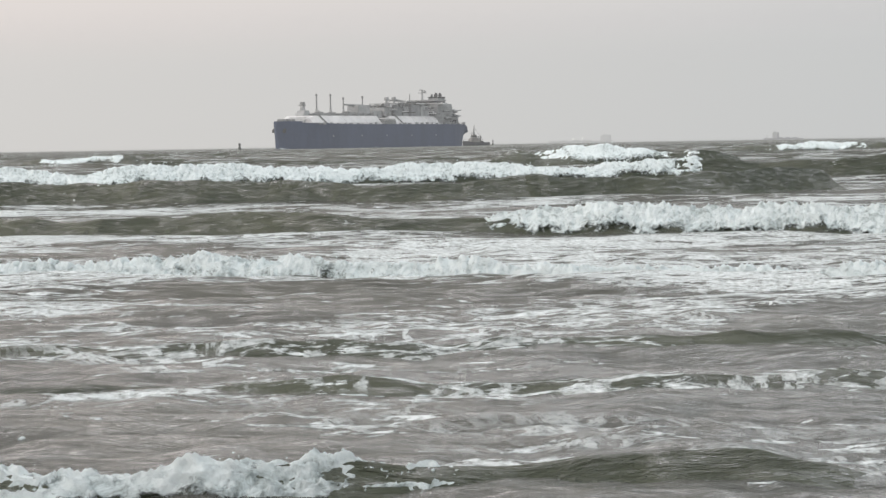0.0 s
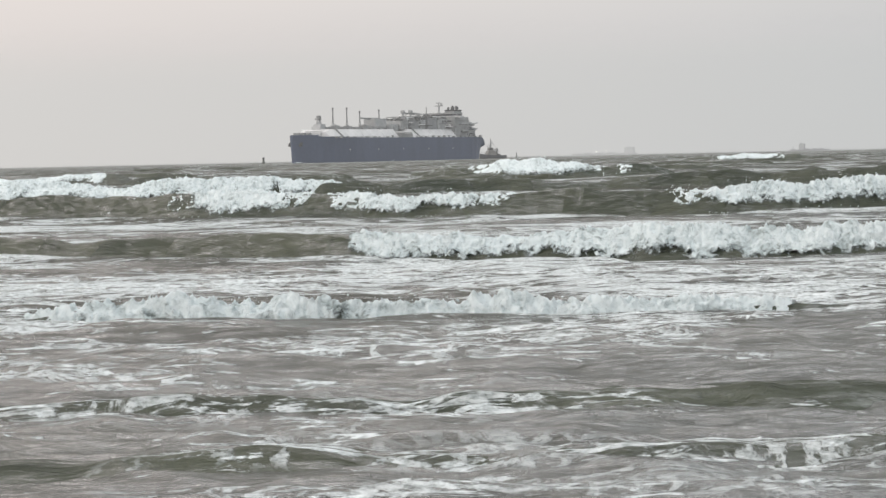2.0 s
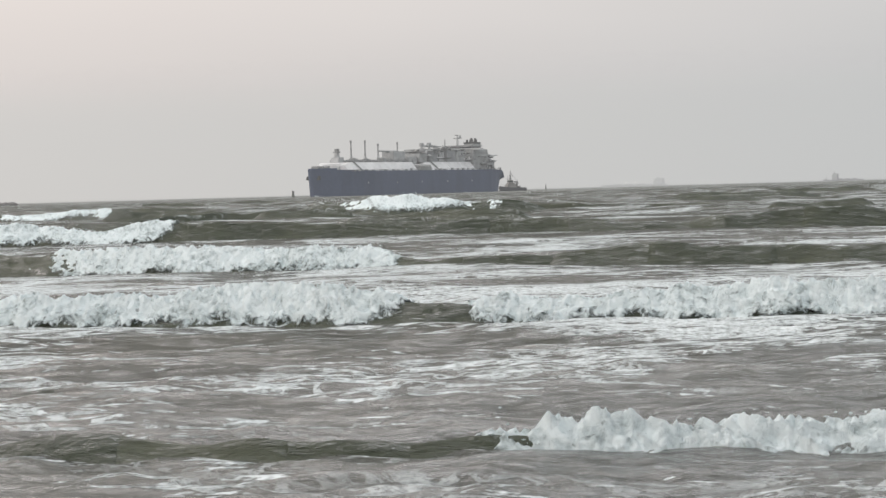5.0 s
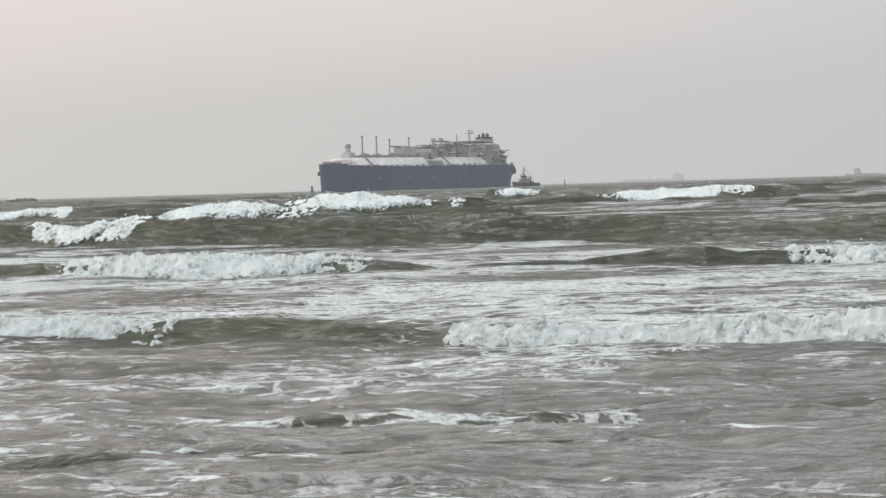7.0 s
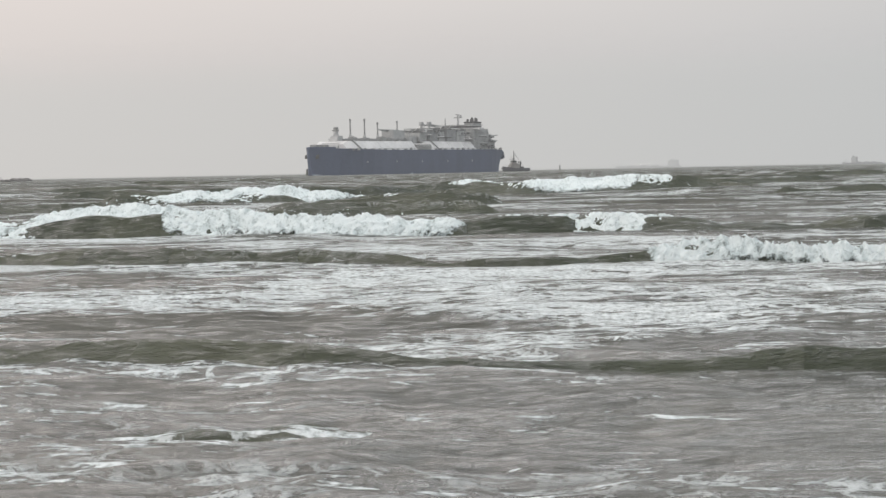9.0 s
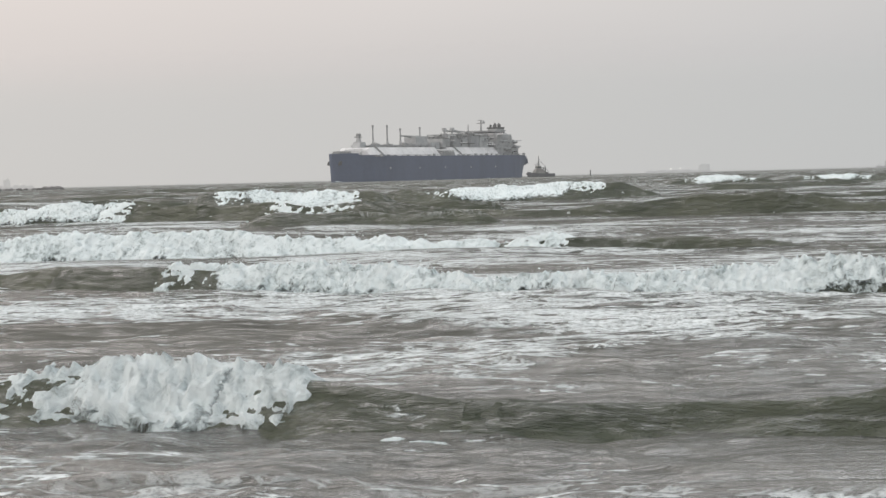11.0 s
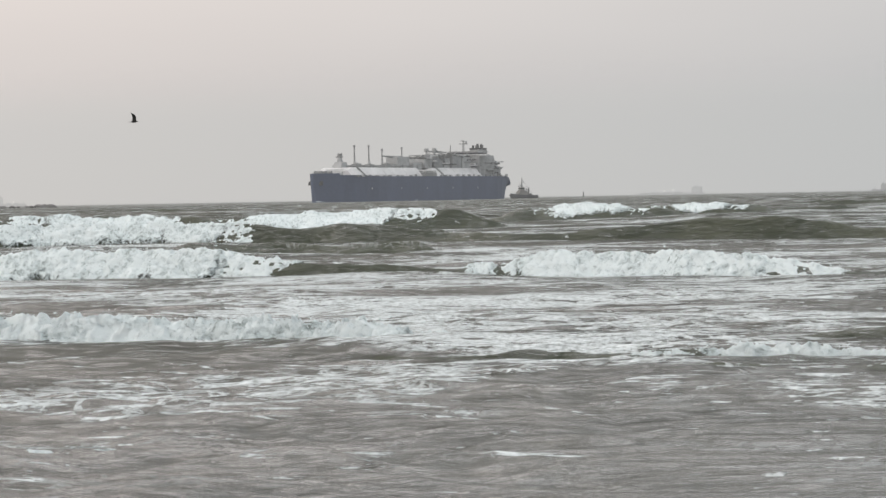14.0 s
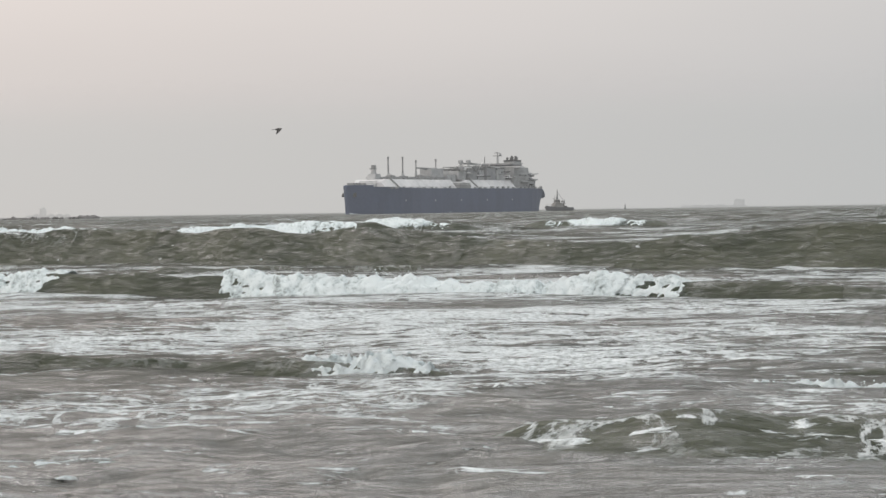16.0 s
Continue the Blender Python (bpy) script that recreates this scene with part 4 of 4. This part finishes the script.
    part("crane_house", box(11.5, 30.0, -6.0, 6.0, 27.2, 36.6, 0.6), M_CREAM, ship, "off-white crane and equipment house")
    # regasification modules amidships
    for x0, x1, y0, y1, z1, m in ((-16, -4, -10, 11, 36.5, M_CREAM), (-30, -17, -13, 13, 38.2, M_GREY2), (-44, -31, -13, 12, 37.4, M_CREAM), (-60, -45, -14, 14, 39.0, M_GREY2), (-76, -61, -14, 14, 38.4, M_CREAM)):
        mod = part("process_module", box(x0, x1, y0, y1, 27.0, z1 - 1.8, 0.3), m, ship, "off-white process module with pipework")
        legs = bmesh.new()
        for x in (x0 + 0.6, x1 - 0.6):
            for y in (y0 + 0.6, (y0 + y1) / 2, y1 - 0.6):
                rod((x, y, z1 - 3.1), (x, y, z1), 0.4, 0.4, 6, legs)
        box(x0 + 0.2, x1 - 0.2, y0 + 0.2, y1 - 0.2, z1 - 0.2, z1 + 0.35, 0, legs)
        part("module_frame", legs, M_GREY, mod)
        part("vessel", rod((x0 + 1.5, (y0 + y1) / 2 - 2, z1 - 1.6), (x1 - 1.5, (y0 + y1) / 2 - 2, z1 - 1.6), 1.3, 1.3, 12), M_CREAM, mod, "horizontal pressure vessel")
        for k in range(3):
            part("window_opening", box(x1 - 0.05, x1 + 0.12, y0 + (y1 - y0) * (0.14 + 0.3 * k), y0 + (y1 - y0) * (0.30 + 0.3 * k), 29.0, 32.0), M_GREY, mod)
    for x, y in ((-30, -3), (-33, 3)):
        c = part("deck_crane", rod((x, y, 34.0), (x, y, 43.6), 1.1, 0.9, 8), M_CREAM, ship, "off-white deck crane")
        part("jib", rod((x, y, 42.0), (x - 26, y + 1, 40.2), 0.7, 0.4, 6), M_GREY, c)
        part("cab", box(x - 1.6, x + 1.6, y - 1.6, y + 1.6, 41.4, 44.2, 0.3), M_CREAM, c)
    # accommodation
    acc = part("accommodation", box(-112.0, -86.0, -17.0, 17.0, 19.8, 38.4, 0.4), M_CREAM, ship, "off-white multi-deck accommodation block")
    for k in range(5):
        z = 23.2 + 3.1 * k
        part("deck_edge", box(-112.4, -85.2, -17.9, 17.9, z - 0.2, z + 0.15), M_CREAM, acc)
        for y in range(-15, 16, 3):
            part("window", box(-86.02, -85.88, y - 0.55, y + 0.55, z + 0.9, z + 2.0), M_PANE, acc)
        for x in range(-109, -88, 4):
            part("window", box(x - 0.55, x + 0.55, 16.9, 17.1, z + 0.9, z + 2.0), M_PANE, acc)
    bridge = part("bridge", box(-104.0, -85.0, -15.0, 15.0, 38.4, 41.6, 0.3), M_WHITE, acc, "white wheelhouse with dark window strip")
    part("bridge_window", box(-103.0, -84.8, -14.9, 15.1, 39.6, 40.9), M_GLASS, bridge)
    part("bridge_wing", box(-94.0, -86.5, -22.8, 22.8, 37.9, 39.4, 0.2), M_WHITE, bridge)
    part("bridge_roof", box(-105.0, -84.2, -16.0, 16.0, 41.6, 42.1, 0.15), M_CREAM, bridge)
    radar = part("radar_mast", rod((-87.5, 0, 42.0), (-87.5, 0, 51.0), 1.2, 0.6, 8), M_CREAM, ship)
    part("radar_yard", box(-88.2, -86.8, -4.0, 4.0, 48.4, 49.0), M_GREY, radar)
    part("radar_dome", rod((-87.5, 2.6, 49.0), (-87.5, 2.6, 51.2), 1.2, 0.8, 10), M_CREAM, radar)
    part("radar_scanner", box(-88.0, -87.0, -2.6, 1.0, 51.0, 51.7), M_GREY, radar)
    part("aerial", rod((-65.3, 0, 37.0), (-65.3, 0, 47.6), 0.5, 0.35, 6), M_GREY, ship, "thin grey pole mast")
    # funnel and aft tiers
    fun = part("funnel", box(-120.5, -106.5, -5.5, 5.5, 36.0, 44.2, 0.8), M_CREAM, ship, "white funnel casing with dark exhaust pipes")
    part("funnel_band", box(-120.6, -106.4, -5.6, 5.6, 44.0, 45.4, 0.5), M_DARK, fun)
    for x, y in ((-108.5, -2.5), (-108.8, 2.5), (-112, 0), (-115, -2.8), (-115.6, 2.8), (-118.6, 0)):
        part("exhaust_pipe", rod((x, y, 45.0), (x - 0.6, y, 48.4 + 0.8 * math.sin(x)), 1.1, 1.0, 8), M_DARK, fun)
    part("engine_casing", box(-125.0, -103.0, -10.0, 10.0, 19.8, 36.4, 0.5), M_CREAM, ship)
    tier = part("aft_house", box(-127.5, -112.0, -15.0, 15.0, 19.8, 28.8, 0.4), M_CREAM, ship, "off-white aft deck house")
    part("upper_tier", box(-126.0, -112.0, -12.0, 12.5, 28.8, 34.0, 0.4), M_CREAM, tier)
    for x in (-116, -121, -126):
        part("door", box(x - 0.7, x + 0.7, 14.95, 15.08, 20.2, 22.8), M_DARK, tier)
    for sgn in (1, -1):
        boat = part("lifeboat", loft([[(x, sgn * 18 + b * c, 25.6 + h * s) for c, s in ((1, 0), (0.7, 0.8), (-0.7, 0.8), (-1, 0), (-0.6, -0.9), (0.6, -0.9))] for x, b, h in ((-109, 0.3, 0.5), (-107, 1.5, 1.5), (-102, 1.7, 1.7), (-98, 1.4, 1.5), (-96.5, 0.3, 0.5))]), M_GREY, ship, "grey covered lifeboat in davits")
        part("davit", rod((-102, sgn * 17.0, 23.5), (-102, sgn * 18.4, 27.8), 0.4, 0.4, 6), M_GREY, boat)
    crane = part("aft_crane", rod((-126.5, 8, 28.0), (-126.5, 8, 34.5), 1.0, 0.8, 8), M_CREAM, ship, "off-white aft stores crane")
    part("jib", rod((-126.5, 8, 33.0), (-116.0, 9, 30.5), 0.5, 0.4, 6), M_GREY, crane)
    part("aft_block", box(-129.5, -127.0, -12.0, 12.0, 19.6, 24.0, 0.3), M_CREAM, ship)
    part("stern_winch", box(-132.0, -129.6, -9.0, 9.0, 18.8, 21.4, 0.4), M_GREY, ship)
    rail = bmesh.new()
    for x in range(-126, 124, 6):
        rod((x, 22.6, 19.7), (x, 22.6, 21.1), 0.12, 0.12, 4, rail)
    rod((-127, 22.4, 21.0), (124, 22.4, 21.0), 0.14, 0.14, 4, rail)
    part("railing", rail, M_GREY, ship)
    rng = random.Random(5)
    for k in range(26):
        x = -126 + 9.6 * k + rng.uniform(-2, 2)
        if 10 < x < 20 or -8 < x < 14:
            continue
        part("deck_fitting", box(x - rng.uniform(0.5, 1.6), x + rng.uniform(0.5, 1.8), 20.9, 22.3, 19.7, 20.6 + rng.uniform(0.2, 1.2), 0.1), M_GREY if k % 3 else M_CREAM, ship)
    # pipework, boxes and posts crowded on and round the process modules and the house
    for k in range(84):
        x = rng.uniform(-84, -2) if k % 3 else rng.uniform(-128, -86)
        y = rng.uniform(11.5, 15.5) if x > -84 else rng.uniform(15.0, 18.0)
        z = rng.uniform(28.0, 38.5) if x > -84 else rng.uniform(21.0, 33.0)
        tone = (M_GREY, M_CREAM, M_WHITE, M_GREY2, M_DARK)[rng.choice((0, 0, 1, 1, 2, 3, 3, 4))]
        if k % 4 == 0:
            run = rng.uniform(4, 15)
            part("pipe", rod((x - run / 2, y + 0.6, z), (x + run / 2, y + 0.6, z + rng.uniform(-0.5, 0.5)), 0.45, 0.45, 6), tone, ship)
        elif k % 4 == 1:
            part("post", rod((x, y - rng.uniform(0, 20), 34.0 if x > -84 else 30.0), (x, y - 4, rng.uniform(39.0, 42.5) if x > -100 else 38.0), 0.32, 0.25, 6), tone, ship)
        else:
            w, h = rng.uniform(0.8, 3.4), rng.uniform(0.8, 2.8)
            part("equipment_box", box(x - w / 2, x + w / 2, y - 4.0, y + rng.uniform(0.2, 1.0), z - h / 2, z + h / 2, 0.15), tone, ship)
    for x, y, size, high, turn in ((141.0, 4.5, 5.0, 1.1, 152), (30.0, 22.6, 4.0, 0.6, 180), (-60.0, 22.6, 3.5, 0.6, 180)):
        splash = child("bow_wave" if x > 100 else "side_wash", foam_mesh(size, high, int(x) + 300, 40, 24, 0.0, 1.0, -2 * size, 2 * size), ship)
        splash.matrix_basis = pose(x, y, 0.1, 0, 0, turn)
        splash["label"] = "white foam along the waterline"
    h = radians(31.0)
    rows = []
    for t in (0.0, 16.0):
        q = 5.914 * t
        rows.append((t, pose(-q * math.sin(h), 1750 - q * math.cos(h), 0, 0, 0, -122.1 + 0.125 * t)))
    MOVES.append((ship, rows))


def build_tug():
    tug = tagged(new("tugboat"), "small dark tugboat with pale wheelhouse and tall mast", "boat")
    rings = []
    for x in (-13.5, -12.5, -9, -3, 4, 9, 11.8, 13.2):
        deck = 3.0 + 1.8 * max(0, x / 13) ** 1.6
        b = 4.8 if -10 < x < 3 else 4.8 * (1 - ((x - 3) / 10.6) ** 2) if x > 0 else 4.3
        rings.append([(x, b * 0.8, -1), (x, b, 1.0), (x, b, deck), (x, -b, deck), (x, -b, 1.0), (x, -b * 0.8, -1)])
    hull = part("hull", loft(rings), M_TUG, tug, "dark steel tug hull")
    part("fender", rod((13.0, -1.4, 3.0), (13.0, 1.4, 3.0), 0.9, 0.9, 8), M_DARK, hull)
    house = part("deckhouse", box(-3.6, 6.6, -3.4, 3.4, 2.6, 6.2, 0.3, None, 0.8), M_TUGWHITE, tug)
    wheel = part("wheelhouse", box(-0.6, 4.0, -2.4, 2.4, 7.0, 10.4, 0.3, None, 0.5), M_TUGWHITE, tug, "pale wheelhouse with dark windows")
    part("window", box(-0.4, 3.8, -2.5, 2.5, 8.5, 9.6), M_GLASS, wheel)
    mast = part("mast", rod((1.5, 0, 10.3), (1.2, 0, 19.5), 0.8, 0.3, 8), M_GREY, tug)
    part("crosstree", box(1.0, 1.8, -1.6, 1.6, 14.4, 15.0), M_GREY, mast)
    part("radar", box(0.8, 2.6, -1.0, 1.0, 11.4, 12.6, 0.1), M_GREY, mast)
    for y in (-2.2, 2.2):
        part("funnel", rod((-4.2, y, 4.0), (-4.6, y, 9.2), 0.75, 0.65, 8), M_DARK, tug)
    part("upper_deckhouse", box(-2.2, 5.0, -2.8, 2.8, 6.2, 7.2, 0.2), M_TUGWHITE, tug)
    part("fire_monitor", rod((4.4, 1.2, 10.4), (6.2, 1.2, 11.6), 0.3, 0.2, 6), M_DARK, tug)
    part("aerial", rod((3.2, -1.6, 10.4), (3.2, -1.6, 14.2), 0.16, 0.1, 5), M_DARK, tug)
    part("stay", rod((1.3, 0, 17.5), (-9.5, 0, 3.6), 0.13, 0.13, 5), M_DARK, tug)
    part("life_raft", rod((-3.0, 2.2, 7.0), (-1.4, 2.2, 7.0), 0.55, 0.55, 8), M_CREAM, tug)
    part("bow_rail", rod((7.0, 2.4, 5.0), (12.6, 0.6, 6.2), 0.14, 0.14, 5), M_GREY, tug)
    part("towing_winch", box(-8.2, -5.8, -1.6, 1.6, 2.4, 4.4, 0.3), M_DARK, tug)
    part("aft_post", rod((-5.5, 0, 2.4), (-6.0, 0, 10.5), 0.3, 0.2, 6), M_GREY, tug)
    MOVES.append((tug, [(t, pose(x, y, 0, 0, 0, 180 + 24)) for t, x, y in ((0, 99.8, 1930), (3.5, 87.6, 1914), (7, 77.4, 1898), (11, 66.4, 1880), (14.5, 55.3, 1865), (16, 50.8, 1858))]))


def build_buoys():
    for x, y, tall, wide, label in ((-118.7, 1800.0, 5.6, 1.5, "dark pillar navigation buoy afloat"), (112.5, 1860.0, 5.0, 0.7, "slim dark spar buoy afloat")):
        buoy = tagged(new("navigation_buoy"), label, "buoy", "channel buoys")
        buoy.location = (x, y, 0)
        part("float", rod((0, 0, -1), (0, 0, 1.2), wide * 1.2, wide, 12), M_BUOY, buoy)
        part("tower", rod((0, 0, 1.2), (0, 0, tall - 1.4), wide * 0.75, wide * 0.55, 8), M_BUOY, buoy)
        part("lantern", rod((0, 0, tall - 1.4), (0, 0, tall), wide * 0.8, wide * 0.5, 8), M_DARK, buoy)


def freighter(label, length, high, house_at, rows, turn, lamps=()):
    """A ship hull-down in the haze."""
    ship = tagged(new("cargo_ship"), label, "ship", "ships in the distance")
    b = 0.075 * length
    rings = []
    for f in (-0.5, -0.47, -0.3, 0.3, 0.43, 0.48, 0.5):
        w = b * (1 if -0.48 < f < 0.35 else 0.8 if f < 0 else max(0.05, 1 - ((f - 0.35) / 0.15) ** 2 * 0.96))
        rise = high * (1.0 + 0.18 * max(0, (f - 0.3) / 0.2))
        rings.append([(f * length, w * 0.8, -2), (f * length, w, rise), (f * length, -w, rise), (f * length, -w * 0.8, -2)])
    part("hull", loft(rings), M_FAR, ship)
    hx = house_at * length
    house = part("deckhouse", box(hx - 0.06 * length, hx + 0.06 * length, -b * 0.9, b * 0.9, high, high * 2.6, 0.3), M_CREAM, ship)
    part("bridge", box(hx - 0.04 * length, hx + 0.04 * length, -b, b, high * 2.6, high * 3.0, 0.2), M_CREAM, house)
    part("funnel", box(hx - 0.10 * length, hx - 0.06 * length, -2, 2, high, high * 2.9, 0.3), M_FAR, ship)
    part("mast", rod((hx, 0, high * 3.0), (hx, 0, high * 3.6), 0.5, 0.3, 6), M_GREY, ship)
    for k in range(4):
        x = (-0.28 + 0.18 * k) * length
        if abs(x - hx) > 0.12 * length:
            part("hatch", box(x - 0.06 * length, x + 0.06 * length, -b * 0.7, b * 0.7, high, high * 1.3, 0.2), M_FAR, ship)
    part("foremast", rod((0.42 * length, 0, high), (0.42 * length, 0, high * 2.1), 0.5, 0.3, 6), M_GREY, ship)
    for f, z in lamps:
        part("deck_light", rod((f * length, -b * 0.5, z), (f * length, -b * 0.5, z + 1.5), 0.9, 0.9, 8), M_LAMP, ship, "bright deck light")
    if len(rows) == 1:
        ship.matrix_basis = pose(*rows[0][1:], 0, 0, turn)
    else:
        MOVES.append((ship, [(t, pose(x, y, z, 0, 0, turn)) for t, x, y, z in rows]))


def build_breakwater():
    wall = tagged(new("breakwater"), "low breakwater of dark rough rocks at the waterline", "breakwater")
    rng = random.Random(11)
    meshes = []
    for k in range(5):
        bm = bmesh.new()
        bmesh.ops.create_icosphere(bm, subdivisions=2, radius=1.0)
        for v in bm.verts:
            v.co *= 1.0 + 0.5 * noise.noise(v.co * 1.3 + Vector((k * 7.1, 0, 0)))
            v.co.z *= 0.72
        me = bpy.data.meshes.new("rock")
        bm.to_mesh(me)
        bm.free()
        me.materials.append(M_ROCK)
        meshes.append(me)
    # the mole runs in from the land and ends at the channel
    for k in range(90):
        f = k / 90
        x, y = -310.0 - 240.0 * f + rng.uniform(-1.5, 1.5), 1500.0 - 260.0 * f + rng.uniform(-3, 3)
        size = rng.uniform(0.9, 1.9) if 4 < k < 85 and k % 9 else rng.uniform(2.0, 3.2)
        rock = child("rock", meshes[k % 5], wall)
        rock.matrix_basis = pose(x, y, 0.3, rng.uniform(-25, 25), rng.uniform(-25, 25), rng.uniform(0, 360)) @ Matrix.Diagonal((size * 1.5, size * 1.2, size, 1))


def build_bird():
    bird = tagged(new("seabird"), "dark seabird flying low with flapping wings", "bird")
    rings = []
    for x, r in ((-0.24, 0.012), (-0.2, 0.03), (-0.08, 0.075), (0.06, 0.085), (0.14, 0.06), (0.19, 0.05), (0.23, 0.042), (0.27, 0.012), (0.32, 0.004)):
        rings.append([(x, r * math.cos(a), r * 0.95 * math.sin(a)) for a in (0, 1.05, 2.09, 3.14, 4.19, 5.24)])
    part("body", loft(rings), M_BIRD, bird, "", True)
    tail = loft([[(x, w, 0.012), (x, w, -0.004), (x, -w, -0.004), (x, -w, 0.012)] for x, w in ((-0.2, 0.03), (-0.38, 0.075), (-0.40, 0.06))])
    part("tail", tail, M_BIRD, bird)
    for sgn in (1, -1):
        rs = []
        for f, lead, trail in ((0, 0.12, -0.1), (0.2, 0.16, -0.1), (0.42, 0.17, -0.07), (0.62, 0.10, -0.09), (0.82, -0.02, -0.12), (0.95, -0.12, -0.16)):
            z = 0.05 * math.sin(f * 2.6)
            rs.append([(lead, sgn * f * 0.78, z + 0.012), (trail, sgn * f * 0.78, z + 0.004), (trail, sgn * f * 0.78, z - 0.004), (lead, sgn * f * 0.78, z - 0.010)])
        wing = part("wing", loft(rs), M_BIRD, bird)
        beats = []
        for k in range(0, 161):
            t = k * 0.1
            beats.append((t, pose(0, sgn * 0.05, 0.03, sgn * (8 + 38 * math.sin(2 * math.pi * 2.3 * t)), 0, 0)))
        MOVES.append((wing, beats))
    path = [(0, -77.0, 127.3, 5.09), (8, -44.4, 131.0, 5.39), (11.2, -31.0, 133.2, 5.61), (11.5, -30.0, 133.2, 6.13), (12, -28.2, 133.2, 6.57), (12.5, -26.4, 133.2, 6.79), (13, -24.8, 133.2, 7.31), (13.5, -23.2, 133.2, 7.68), (14, -21.8, 133.2, 7.90), (14.5, -20.3, 133.2, 7.90), (15, -18.6, 133.2, 7.90), (15.5, -16.9, 133.2, 8.12), (16, -15.0, 133.2, 8.05)]
    MOVES.append((bird, [(t, pose(x, y, z, 0, -4, 8)) for t, x, y, z in path]))


build_carrier()
build_tug()
build_buoys()
freighter("pale freighter almost lost in haze with deck lights", 138.0, 6.5, -0.36, [(0, 440.0, 4200.0, -4.0)], 180, ((-0.02, 11.0), (0.12, 10.0)))
freighter("grey freighter faint in the sea haze", 60.0, 4.8, 0.22, [(0, 621.0, 3000.0, -3.0), (16, 647.0, 3000.0, -3.0)], 172)
freighter("pale ship with lit deck lights far off in haze", 90.0, 8.0, -0.1, [(0, -975.0, 4250.0, -4.0)], 12, ((0.2, 12.0),))
build_breakwater()
build_bird()
# upright glowing sheets added before and behind the ships to stand in for haze
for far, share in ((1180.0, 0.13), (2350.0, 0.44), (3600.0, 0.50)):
    veil = child("haze_glow_sheet", grid_mesh("haze_glow_sheet", np.array([[-2600.0, 2600.0]] * 2), np.zeros((2, 2)), np.array([[-3.0] * 2, [0.075 * far] * 2]), False), None)
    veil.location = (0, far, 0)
    veil.data.materials.append(haze_material("haze_glow", share, 0.07 * far))
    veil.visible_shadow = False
    tagged(veil, "pale grey glowing sheet added as sea haze along the horizon", "haze", kind="structure")


def motions():
    for thing, rows in MOVES:
        walk(thing, rows)


motions()
